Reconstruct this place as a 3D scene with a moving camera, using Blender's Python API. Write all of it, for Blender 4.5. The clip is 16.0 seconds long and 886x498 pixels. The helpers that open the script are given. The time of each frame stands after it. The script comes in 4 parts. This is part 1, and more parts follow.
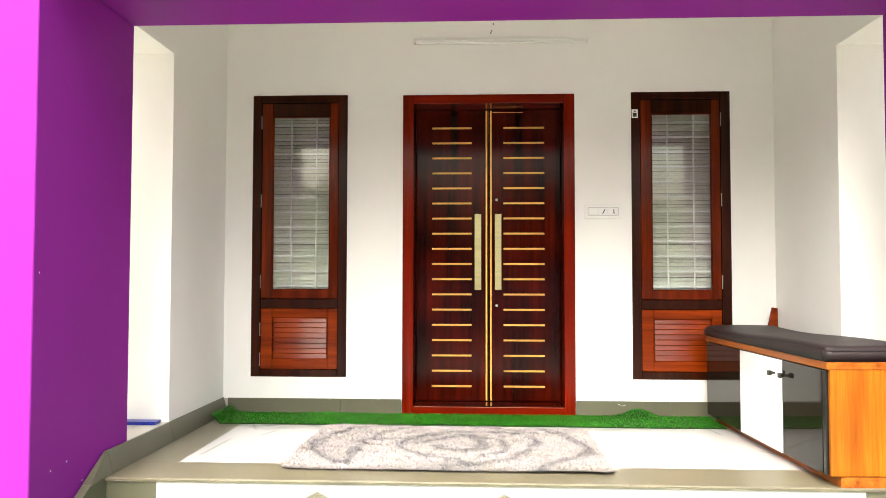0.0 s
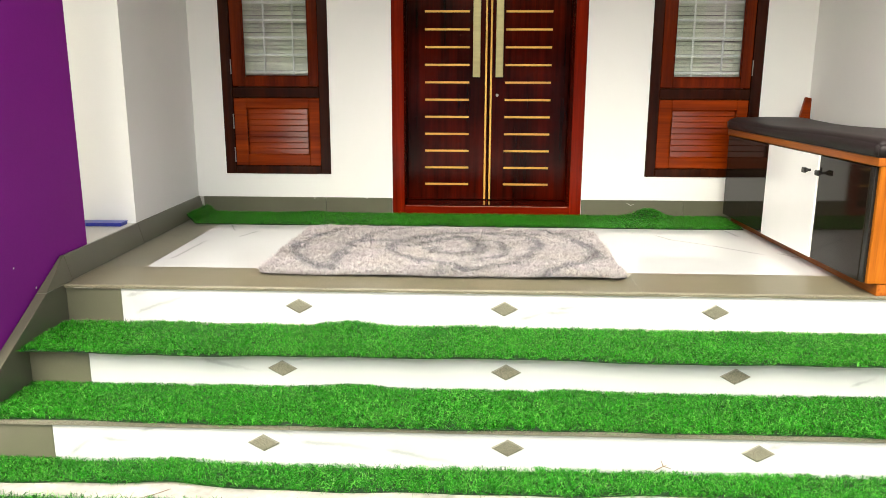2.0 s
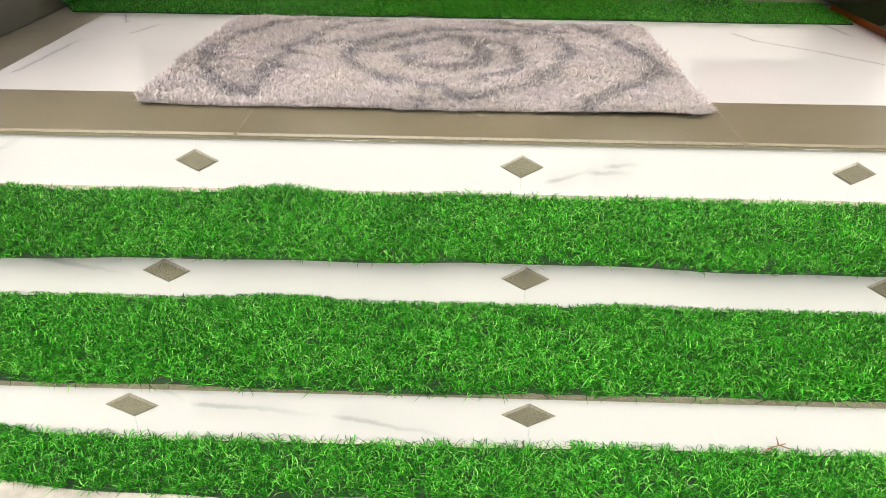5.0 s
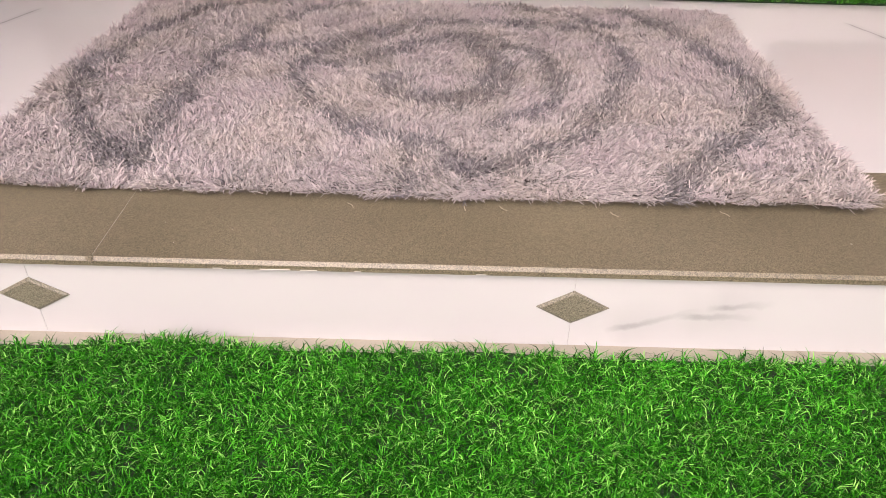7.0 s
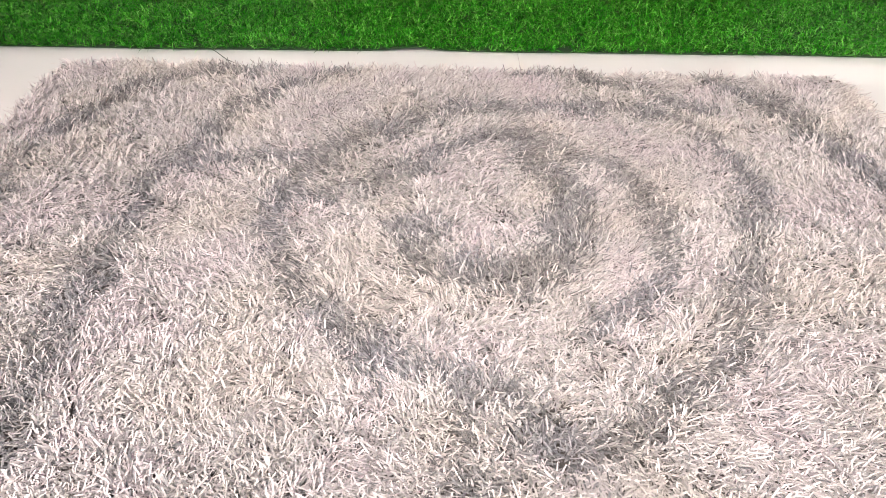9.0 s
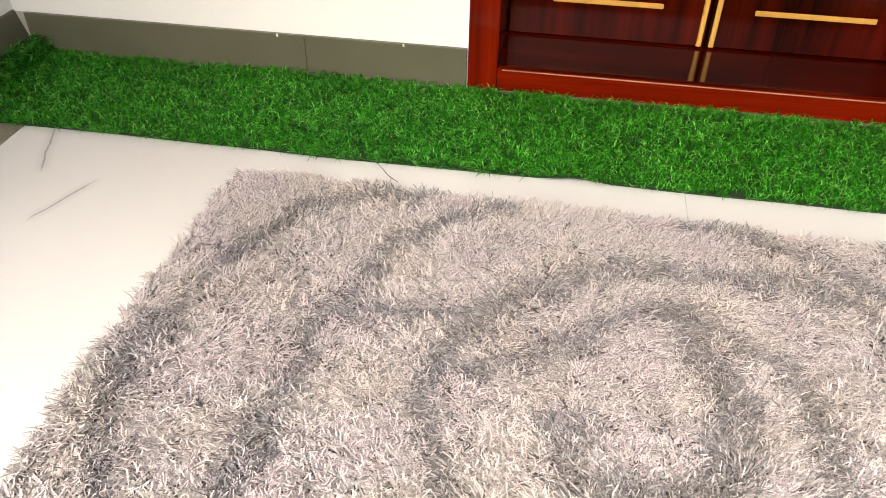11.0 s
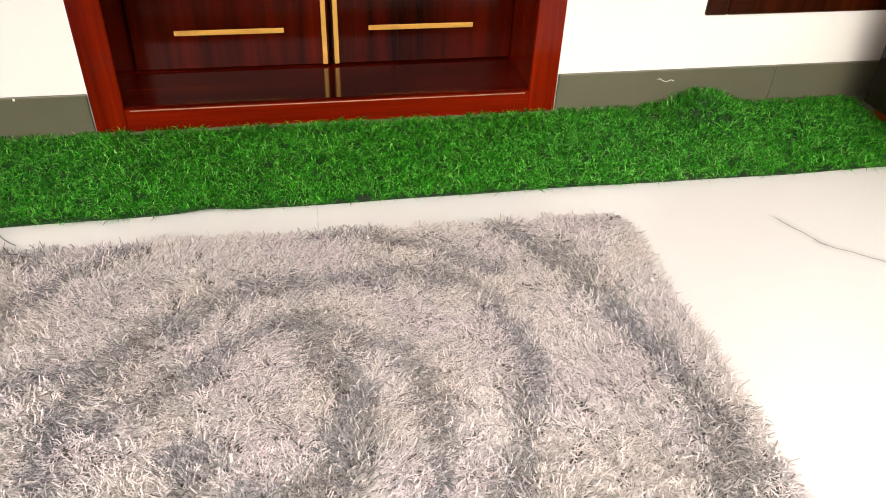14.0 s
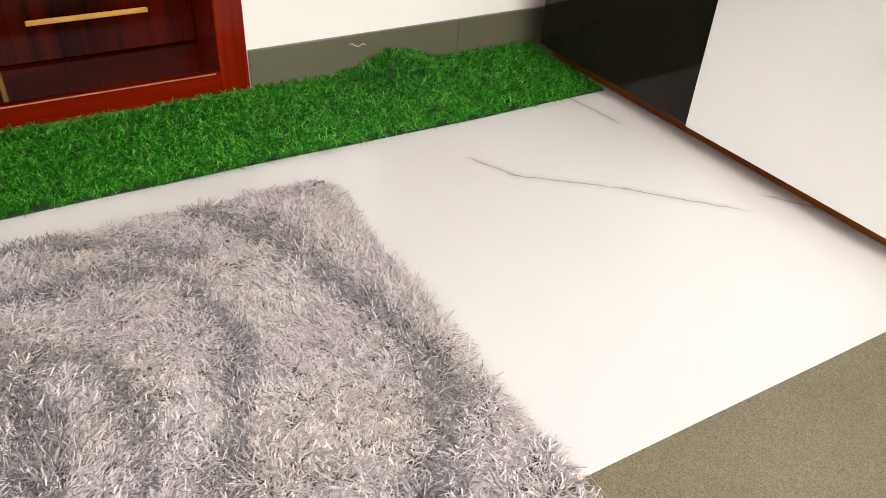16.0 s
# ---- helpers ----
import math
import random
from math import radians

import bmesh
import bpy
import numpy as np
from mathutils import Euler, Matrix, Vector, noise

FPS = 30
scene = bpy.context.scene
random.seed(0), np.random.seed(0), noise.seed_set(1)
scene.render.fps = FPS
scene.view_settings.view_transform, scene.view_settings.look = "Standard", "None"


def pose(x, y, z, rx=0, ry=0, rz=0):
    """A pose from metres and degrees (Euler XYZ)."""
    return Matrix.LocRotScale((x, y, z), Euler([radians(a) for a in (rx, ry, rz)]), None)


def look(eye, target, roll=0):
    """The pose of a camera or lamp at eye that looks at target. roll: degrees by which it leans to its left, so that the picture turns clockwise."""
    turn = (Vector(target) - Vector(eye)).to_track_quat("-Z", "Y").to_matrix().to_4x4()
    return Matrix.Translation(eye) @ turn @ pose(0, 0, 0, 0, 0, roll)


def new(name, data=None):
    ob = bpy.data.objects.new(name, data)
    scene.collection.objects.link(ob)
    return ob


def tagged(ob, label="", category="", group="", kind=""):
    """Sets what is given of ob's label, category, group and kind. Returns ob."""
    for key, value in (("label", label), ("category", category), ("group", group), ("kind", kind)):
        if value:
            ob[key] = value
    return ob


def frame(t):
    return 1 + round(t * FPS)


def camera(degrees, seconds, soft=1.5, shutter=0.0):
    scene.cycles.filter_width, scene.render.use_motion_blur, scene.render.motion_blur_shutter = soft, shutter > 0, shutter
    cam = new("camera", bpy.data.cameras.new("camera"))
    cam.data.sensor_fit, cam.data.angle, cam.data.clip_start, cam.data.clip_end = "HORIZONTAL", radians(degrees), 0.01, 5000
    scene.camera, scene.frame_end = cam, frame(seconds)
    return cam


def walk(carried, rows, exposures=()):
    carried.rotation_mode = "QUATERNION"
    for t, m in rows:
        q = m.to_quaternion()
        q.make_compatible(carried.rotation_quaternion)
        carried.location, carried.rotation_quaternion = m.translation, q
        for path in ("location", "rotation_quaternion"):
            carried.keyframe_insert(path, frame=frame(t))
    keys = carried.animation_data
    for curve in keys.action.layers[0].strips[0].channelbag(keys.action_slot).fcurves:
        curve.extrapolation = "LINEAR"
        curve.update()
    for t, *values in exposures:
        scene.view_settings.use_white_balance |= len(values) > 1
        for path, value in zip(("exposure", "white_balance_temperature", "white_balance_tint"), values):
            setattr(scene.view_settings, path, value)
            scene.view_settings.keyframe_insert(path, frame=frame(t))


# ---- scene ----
cam = camera(59.9, 16.0, 0.5)
PATH = [
    (0, (0.065, -5.103, 0.897), (-0.032, -3.107, 0.975), 0.1),
    (0.5, (0.053, -5.026, 0.875), (-0.044, -3.029, 0.881), 0.2),
    (1, (0.004, -4.876, 0.868), (-0.093, -2.88, 0.787), 0.3),
    (1.1, (-0.009, -4.85, 0.867), (-0.102, -2.855, 0.758), 0.2),
    (1.3, (-0.026, -4.827, 0.859), (-0.111, -2.835, 0.705), 0.4),
    (1.5, (-0.008, -4.798, 0.85), (-0.1, -2.813, 0.623), 0.2),
    (2, (0.043, -4.637, 0.842), (-0.036, -2.689, 0.398), 0.2),
    (2.5, (0.095, -4.491, 0.832), (0.023, -2.56, 0.317), 0.3),
    (3, (0.1, -4.335, 0.808), (0.035, -2.429, 0.207), 0.5),
    (3.5, (0.057, -4.12, 0.782), (-0.003, -2.239, 0.107), 0.6),
    (3.7, (0.046, -4.057, 0.767), (-0.011, -2.186, 0.061), 0.6),
    (5.8, (0.002, -3.172, 0.676), (-0.031, -1.502, -0.421), 0.7),
    (6, (0.0, -3.11, 0.675), (-0.032, -1.448, -0.434), 0.7),
    (6.5, (0.019, -2.801, 0.677), (-0.011, -1.146, -0.446), 0.9),
    (7, (-0.015, -2.593, 0.668), (-0.041, -0.955, -0.479), 0.9),
    (7.5, (-0.068, -2.394, 0.682), (-0.078, -0.752, -0.46), 1.2),
    (8, (-0.1, -2.312, 0.669), (-0.088, -0.684, -0.493), 1.3),
    (8.5, (-0.089, -2.14, 0.666), (-0.049, -0.549, -0.547), 1.5),
    (9, (-0.139, -1.916, 0.672), (-0.096, -0.341, -0.56), 1.4),
    (9.5, (-0.162, -1.776, 0.738), (-0.192, -0.208, -0.504), 1.2),
    (10, (-0.21, -1.755, 0.819), (-0.406, -0.203, -0.427), 0.8),
    (10.2, (-0.223, -1.75, 0.83), (-0.485, -0.212, -0.418), 0.7),
    (12.3, (-0.107, -1.728, 0.937), (-0.323, -0.171, -0.298), 1.0),
    (12.5, (-0.059, -1.734, 0.934), (-0.197, -0.153, -0.282), 1.0),
    (13, (-0.028, -1.747, 0.925), (0.033, -0.148, -0.274), 1.9),
    (13.5, (-0.002, -1.759, 0.917), (0.208, -0.169, -0.279), 2.3),
    (14, (0.036, -1.769, 0.911), (0.367, -0.199, -0.283), 2.6),
    (14.5, (0.059, -1.774, 0.911), (0.532, -0.241, -0.283), 3.0),
    (15, (0.093, -1.787, 0.903), (0.685, -0.292, -0.286), 3.2),
    (15.5, (0.132, -1.802, 0.886), (0.852, -0.361, -0.3), 3.4),
    (16, (0.175, -1.826, 0.858), (1.023, -0.452, -0.321), 3.6),
]
EXPOSURE = [
    (0.0, 1.65, 6300, 3), (1.0, 1.5, 6300, 3), (2.0, 1.1, 6250, 1), (3.7, 0.8, 6300, 1), (5.8, 0.55, 6300, 14), (6.4, 0.35, 6350, 19), (7.0, 0.45, 6450, 23), (8.2, 0.8, 6250, 16), (9.0, 1.1, 6200, 9),
    (10.2, 1.17, 6400, 6), (12.3, 1.25, 6550, 8), (14.0, 1.06, 6400, 7), (16.0, 0.7, 6200, 7),
]
walk(cam, [(t, look(eye, target, roll)) for t, eye, target, roll in PATH], EXPOSURE)

# ---- world and light ----
world = bpy.data.worlds.new("overcast_sky")
scene.world = world
world.use_nodes = True
wn = world.node_tree.nodes
sky = wn.new("ShaderNodeTexSky")
sky.sky_type = "NISHITA"
sky.sun_disc = False
sky.sun_elevation = radians(46)
sky.sun_rotation = radians(195)
sky.air_density, sky.dust_density, sky.ozone_density = 0.7, 9.0, 0.0
wn["Background"].inputs["Strength"].default_value = 0.14
world.node_tree.links.new(sky.outputs["Color"], wn["Background"].inputs["Color"])

sun_data = bpy.data.lights.new("sun", "SUN")
sun_data.energy, sun_data.angle, sun_data.color = 1.5, radians(62), (0.965, 0.99, 0.975)
sun = new("sun", sun_data)
sun.matrix_world = look((-1.6, -7.6, 8.0), (0, 0, 0))


# ---- materials ----
def material(name):
    m = bpy.data.materials.new(name)
    m.use_nodes = True
    return m, m.node_tree.nodes, m.node_tree.links, m.node_tree.nodes["Principled BSDF"]


def position(nodes):
    return nodes.new("ShaderNodeNewGeometry").outputs["Position"]


def noise_of(nodes, links, at, scale, detail=3.0, rough=0.55, stretch=None):
    if stretch:
        mp = nodes.new("ShaderNodeMapping")
        mp.inputs["Scale"].default_value = stretch
        links.new(at, mp.inputs["Vector"])
        at = mp.outputs["Vector"]
    n = nodes.new("ShaderNodeTexNoise")
    n.inputs["Scale"].default_value, n.inputs["Detail"].default_value, n.inputs["Roughness"].default_value = scale, detail, rough
    links.new(at, n.inputs["Vector"])
    return n.outputs["Fac"]


def ramp(nodes, links, fac, stops):
    r = nodes.new("ShaderNodeValToRGB")
    e = r.color_ramp.elements
    while len(e) < len(stops):
        e.new(0.5)
    for el, (p, c) in zip(e, stops):
        el.position, el.color = p, (*c, 1)
    links.new(fac, r.inputs["Fac"])
    return r.outputs["Color"]


def math_of(nodes, links, op, a, b=None, clamp=False):
    m = nodes.new("ShaderNodeMath")
    m.operation, m.use_clamp = op, clamp
    for k, v in enumerate((a, b)):
        if v is None:
            continue
        if isinstance(v, (int, float)):
            m.inputs[k].default_value = v
        else:
            links.new(v, m.inputs[k])
    return m.outputs[0]


def mix_of(nodes, links, fac, a, b, mode="MIX"):
    m = nodes.new("ShaderNodeMix")
    m.data_type, m.blend_type = "RGBA", mode
    for socket, v in ((m.inputs[0], fac), (m.inputs[6], a), (m.inputs[7], b)):
        if isinstance(v, (int, float)):
            socket.default_value = v
        elif isinstance(v, tuple):
            socket.default_value = (*v, 1)
        else:
            links.new(v, socket)
    return m.outputs[2]


def bump_of(nodes, links, bsdf, height, strength, distance=0.002):
    b = nodes.new("ShaderNodeBump")
    b.inputs["Strength"].default_value, b.inputs["Distance"].default_value = strength, distance
    links.new(height, b.inputs["Height"])
    links.new(b.outputs["Normal"], bsdf.inputs["Normal"])


def shade(c, k):
    return tuple(min(1.0, v * k) for v in c)


def surface(name, color, rough=0.5, var=0.12, coarse=3.0, fine=90.0, bump=0.15, metallic=0.0, coat=0.0, stretch=None, depth=0.002, rough_var=0.1, gloss=0.5):
    """A plain surface with stains at one scale and grain at another."""
    m, n, l, p = material(name)
    at = position(n)
    big = noise_of(n, l, at, coarse, 4, 0.6, stretch)
    small = noise_of(n, l, at, fine, 3, 0.6, stretch)
    c1 = ramp(n, l, big, [(0.3, shade(color, 1 - var)), (0.7, shade(color, 1 + var))])
    c2 = ramp(n, l, small, [(0.3, (1 - var,) * 3), (0.7, (1, 1, 1))])
    l.new(mix_of(n, l, 1.0, c1, c2, "MULTIPLY"), p.inputs["Base Color"])
    rv = math_of(n, l, "MULTIPLY_ADD", big, rough_var)
    rv.node.inputs[2].default_value = rough - rough_var / 2
    l.new(rv, p.inputs["Roughness"])
    p.inputs["Metallic"].default_value = metallic
    p.inputs["Specular IOR Level"].default_value = gloss
    p.inputs["Coat Weight"].default_value, p.inputs["Coat Roughness"].default_value = coat, 0.06
    bump_of(n, l, p, small, bump, depth)
    return m


def wood(name, dark, light, rough=0.3, coat=0.6, along="Z", grain=1.0, patch=(0.6, 0.55, 0.5)):
    m, n, l, p = material(name)
    at = position(n)
    k = {"X": (0.6, 14, 14), "Y": (14, 0.6, 14), "Z": (14, 14, 0.6)}[along]
    k = tuple(v * grain for v in k)
    rings = noise_of(n, l, at, 1.3, 5, 0.6, k)
    fibre = noise_of(n, l, at, 7.0, 3, 0.6, k)
    blotch = noise_of(n, l, at, 2.2, 2, 0.5)
    c = ramp(n, l, rings, [(0.3, dark), (0.72, light)])
    c = mix_of(n, l, 0.55, c, ramp(n, l, fibre, [(0.35, (0.55, 0.5, 0.5)), (0.65, (1, 1, 1))]), "MULTIPLY")
    c = mix_of(n, l, 0.5 if patch[0] > 0.5 else 0.9, c, ramp(n, l, blotch, [(0.33, patch), (0.67, (1, 1, 1))]), "MULTIPLY")
    l.new(c, p.inputs["Base Color"])
    p.inputs["Roughness"].default_value = rough
    p.inputs["Specular IOR Level"].default_value = 0.16
    p.inputs["Coat Weight"].default_value, p.inputs["Coat Roughness"].default_value = coat, 0.07
    bump_of(n, l, p, fibre, 0.12, 0.0006)
    return m


def marble(name, veins=(), seed=0.0, amount=1.0, rough=0.09, up=1, wide=0.004, wobble=0.08, strength=0.75, fade=0.7, base=0.6):
    """Polished white porcelain with thin grey veins; veins: (x, y, x2, y2) of single long ones (x and z where up is 2)."""
    m, n, l, p = material(name)
    at = position(n)
    mp = n.new("ShaderNodeMapping")
    mp.inputs["Location"].default_value = (seed, seed * 0.7, seed * 1.3)
    l.new(at, mp.inputs["Vector"])
    at2 = mp.outputs["Vector"]
    warp = noise_of(n, l, at2, 0.9, 3.5, 0.5, (1.0, 1.4, 2.8))
    ridge = math_of(n, l, "ABSOLUTE", math_of(n, l, "SUBTRACT", warp, 0.5))
    thin = math_of(n, l, "SUBTRACT", 1.0, math_of(n, l, "DIVIDE", ridge, 0.006, True), True)
    soft = math_of(n, l, "SUBTRACT", 1.0, math_of(n, l, "DIVIDE", ridge, 0.045, True), True)
    where = noise_of(n, l, at2, 2.1, 2, 0.5)
    gate = math_of(n, l, "DIVIDE", math_of(n, l, "SUBTRACT", where, 0.44), 0.15, True)
    thin = math_of(n, l, "MULTIPLY", math_of(n, l, "MULTIPLY", thin, gate), 0.5 * amount)
    soft = math_of(n, l, "MULTIPLY", math_of(n, l, "MULTIPLY", soft, gate), 0.16 * amount)
    total = math_of(n, l, "ADD", thin, soft, True)
    if veins:
        sep = n.new("ShaderNodeSeparateXYZ")
        l.new(at, sep.inputs[0])
        wob = math_of(n, l, "SUBTRACT", noise_of(n, l, at, 7.0, 5, 0.65), 0.5)
        for x, y, x2, y2 in veins:
            long = math.hypot(x2 - x, y2 - y)
            dx, dy = (x2 - x) / long, (y2 - y) / long
            ax = math_of(n, l, "SUBTRACT", sep.outputs[0], x)
            ay = math_of(n, l, "SUBTRACT", sep.outputs[up], y)
            u = math_of(n, l, "ADD", math_of(n, l, "MULTIPLY", ax, dx), math_of(n, l, "MULTIPLY", ay, dy))
            v = math_of(n, l, "ADD", math_of(n, l, "MULTIPLY", ax, -dy), math_of(n, l, "MULTIPLY", ay, dx))
            v = math_of(n, l, "ABSOLUTE", math_of(n, l, "ADD", v, math_of(n, l, "MULTIPLY", wob, wobble)))
            line = math_of(n, l, "SUBTRACT", 1.0, math_of(n, l, "DIVIDE", v, wide, True), True)
            haze = math_of(n, l, "MULTIPLY", math_of(n, l, "SUBTRACT", 1.0, math_of(n, l, "DIVIDE", v, wide * 7, True), True), 0.3)
            line = math_of(n, l, "ADD", line, haze, True)
            ends = math_of(n, l, "MULTIPLY", math_of(n, l, "DIVIDE", math_of(n, l, "ADD", u, 0.0 if fade > 0.3 else 0.02), 0.03, True), math_of(n, l, "DIVIDE", math_of(n, l, "SUBTRACT", long + (0.0 if fade > 0.3 else 0.02), u), long * fade, True))
            total = math_of(n, l, "ADD", total, math_of(n, l, "MULTIPLY", math_of(n, l, "MULTIPLY", line, ends), strength), True)
    cloud = ramp(n, l, noise_of(n, l, at2, 1.1, 3), [(0.3, (base * 0.92, base * 0.917, base * 0.91)), (0.7, (base * 1.01, base * 1.007, base))])
    l.new(mix_of(n, l, total, cloud, (0.22, 0.215, 0.21)), p.inputs["Base Color"])
    p.inputs["Roughness"].default_value = rough
    bump_of(n, l, p, noise_of(n, l, at, 30.0, 2), 0.02, 0.001)
    return m


def by_island(name, stops, rough=0.6, sheen=0.0, spread=0.0, gloss=0.2, hues=None):
    """Blades or yarn: every strand its own tone."""
    m, n, l, p = material(name)
    g = n.new("ShaderNodeNewGeometry")
    c = ramp(n, l, g.outputs["Random Per Island"], stops)
    patch = ramp(n, l, noise_of(n, l, g.outputs["Position"], 5.0, 3), [(0.3, (1 - spread,) * 3), (0.7, (1, 1, 1))])
    c = mix_of(n, l, 1.0, c, patch, "MULTIPLY")
    if hues:
        faded = ramp(n, l, noise_of(n, l, g.outputs["Position"], 6.5, 2), [(0.36, hues[0]), (0.5, (1, 1, 1)), (0.64, hues[1])])
        c = mix_of(n, l, 1.0, c, faded, "MULTIPLY")
    l.new(c, p.inputs["Base Color"])
    p.inputs["Roughness"].default_value = rough
    p.inputs["Sheen Weight"].default_value = sheen
    p.inputs["Specular IOR Level"].default_value = gloss
    return m


def granite(name, color, rough=0.36):
    """Matt grey porcelain with fine pale and dark specks."""
    m, n, l, p = material(name)
    at = position(n)
    cloud = ramp(n, l, noise_of(n, l, at, 2.5, 4), [(0.3, shade(color, 0.86)), (0.7, shade(color, 1.14))])
    grain = n.new("ShaderNodeTexVoronoi")
    grain.inputs["Scale"].default_value = 760
    l.new(at, grain.inputs["Vector"])
    one = n.new("ShaderNodeSeparateColor")
    l.new(grain.outputs["Color"], one.inputs[0])
    speck = ramp(n, l, one.outputs[0], [(0.0, (0.5, 0.48, 0.44)), (0.45, (0.95, 0.95, 0.94)), (1.0, (1.55, 1.52, 1.42))])
    l.new(mix_of(n, l, 1.0, cloud, speck, "MULTIPLY"), p.inputs["Base Color"])
    p.inputs["Roughness"].default_value = rough
    return m


WALL = surface("white_wall_paint", (0.83, 0.815, 0.78), 0.55, 0.02, 1.2, 160, 0.06, rough_var=0.15)
PURPLE = surface("purple_wall_paint", (0.23, 0.0165, 0.262), 0.55, 0.05, 1.5, 140, 0.08, rough_var=0.15, gloss=0.1)
GREY = granite("grey_granite_tile", (0.155, 0.145, 0.109))
NOSING = granite("brownish_granite_tile", (0.155, 0.138, 0.094))
GREY_SKIRT = surface("grey_skirting_tile", (0.112, 0.107, 0.071), 0.33, 0.12, 2.0, 300, 0.06, depth=0.0006)
MORTAR = surface("cement_mortar", (0.42, 0.4, 0.36), 0.9, 0.15, 6, 200, 0.4)
PAVING = surface("cream_yard_paving", (0.5, 0.47, 0.41), 0.55, 0.22, 7.0, 45, 0.3)
TREAD = surface("beige_tread_tile", (0.34, 0.31, 0.25), 0.4, 0.1, 4, 220, 0.06)
SILL = surface("pale_sill_tile", (0.5, 0.47, 0.42), 0.35, 0.08, 3, 200, 0.05)
FLOOR_VEINS = ((1.02, -0.555, 1.07, -0.655), (1.07, -0.655, 1.25, -0.8), (1.25, -0.8, 1.44, -0.985), (1.425, -0.375, 1.455, -0.56), (1.52, -0.96, 1.6, -1.05), (-1.19, -0.7, -1.14, -0.57), (-1.27, -0.54, -1.34, -0.38), (-1.36, -1.2, -1.33, -0.8))
FLOOR_MARBLE = marble("white_marble_floor_tile", FLOOR_VEINS, 0.0, 0.0, 0.07, wide=0.0028, wobble=0.03, strength=0.8, fade=0.28)
RISER_VEINS = (
    ((-1.338, -0.124, -1.07, -0.014), (-1.375, -0.051, -1.26, -0.026), (0.222, -0.12, 0.371, -0.072), (0.371, -0.072, 0.478, -0.054), (0.329, -0.091, 0.458, -0.084)),
    ((-1.181, -0.17, -0.969, -0.194), (-0.969, -0.194, -0.729, -0.238), (1.405, -0.257, 1.513, -0.212)),
    ((-0.629, -0.311, -0.541, -0.369), (-0.541, -0.369, -0.248, -0.396), (-0.248, -0.396, 0.044, -0.455), (-1.351, -0.439, -1.229, -0.374), (-1.229, -0.374, -1.081, -0.387), (1.016, -0.363, 1.092, -0.343), (1.092, -0.343, 1.193, -0.313), (-1.095, -0.347, -0.944, -0.323)),
)
RISER_MARBLES = [marble("white_marble_riser_tile", v, 0.0, 0.0, 0.12, 2, 0.008, 0.05, 0.5, base=0.53) for v in RISER_VEINS]
DOOR_WOOD = wood("dark_red_polished_wood", (0.009, 0.0008, 0.0002), (0.13, 0.0065, 0.0006), 0.13, 0.0, patch=(0.22, 0.16, 0.14))
DOOR_WOOD_X = wood("dark_red_wood_across", (0.009, 0.0008, 0.0002), (0.13, 0.0065, 0.0006), 0.1, 0.0, "X", patch=(0.3, 0.24, 0.2))
FRAME_WOOD = wood("red_polished_wood", (0.1, 0.0042, 0.0007), (0.25, 0.0135, 0.0011), 0.15, 0.0)
FRAME_WOOD_X = wood("red_polished_wood_across", (0.095, 0.004, 0.0007), (0.235, 0.0125, 0.001), 0.15, 0.0, "X")
WIN_FRAME_WOOD = wood("dark_brown_window_wood", (0.014, 0.003, 0.0008), (0.05, 0.009, 0.0015), 0.22, 0.0)
SASH_WOOD = wood("red_brown_sash_wood", (0.06, 0.006, 0.0008), (0.2, 0.024, 0.002), 0.16, 0.0)
PANEL_WOOD = wood("orange_brown_panel_wood", (0.12, 0.013, 0.001), (0.33, 0.045, 0.003), 0.16, 0.0, "X")
BENCH_WOOD = wood("orange_teak_veneer", (0.29, 0.075, 0.005), (0.56, 0.18, 0.012), 0.3, 0.0)
BENCH_WOOD_Y = wood("orange_teak_edging", (0.2, 0.045, 0.006), (0.52, 0.16, 0.018), 0.3, 0.0, "Y")
# pale colour that paints the highlight on the worn threshold edge
EDGE_SHINE = surface("worn_edge_highlight", (0.42, 0.22, 0.15), 0.5, 0.25, 14, 200, 0.2)
BRASS = surface("brushed_brass", (0.44, 0.38, 0.19), 0.34, 0.1, 6, 200, 0.04, metallic=1.0, stretch=(1, 1, 8))
BRASS_LINE = surface("gold_inlay", (0.85, 0.47, 0.1), 0.34, 0.1, 6, 200, 0.02, metallic=0.35)
STEEL = surface("dull_hinge_steel", (0.36, 0.34, 0.31), 0.4, 0.1, 10, 200, 0.05, metallic=0.9)
BLACK = surface("black_gloss_laminate", (0.012, 0.009, 0.006), 0.05, 0.1, 3, 200, 0.01, rough_var=0.02, gloss=0.2)
WHITE_LAM = surface("white_gloss_laminate", (0.8, 0.79, 0.77), 0.12, 0.02, 3, 200, 0.01, rough_var=0.03)
BLACK_METAL = surface("black_knob_metal", (0.03, 0.028, 0.026), 0.25, 0.1, 10, 200, 0.02, metallic=0.6)
LEATHER = surface("dark_brown_leatherette", (0.02, 0.014, 0.014), 0.5, 0.12, 4, 260, 0.35, depth=0.001, gloss=0.22)
PLASTIC = surface("white_switch_plastic", (0.8, 0.79, 0.76), 0.3, 0.02, 4, 200, 0.01)
PLASTIC_GREY = surface("grey_plastic_rim", (0.45, 0.44, 0.42), 0.4, 0.04, 4, 200, 0.01)
INK = surface("black_marking", (0.02, 0.02, 0.02), 0.5, 0.05, 4, 200, 0.01)
BLUE = surface("blue_plastic", (0.01, 0.02, 0.3), 0.3, 0.06, 6, 200, 0.03)
GRILLE = surface("white_grille_paint", (0.85, 0.84, 0.8), 0.4, 0.05, 6, 200, 0.03)
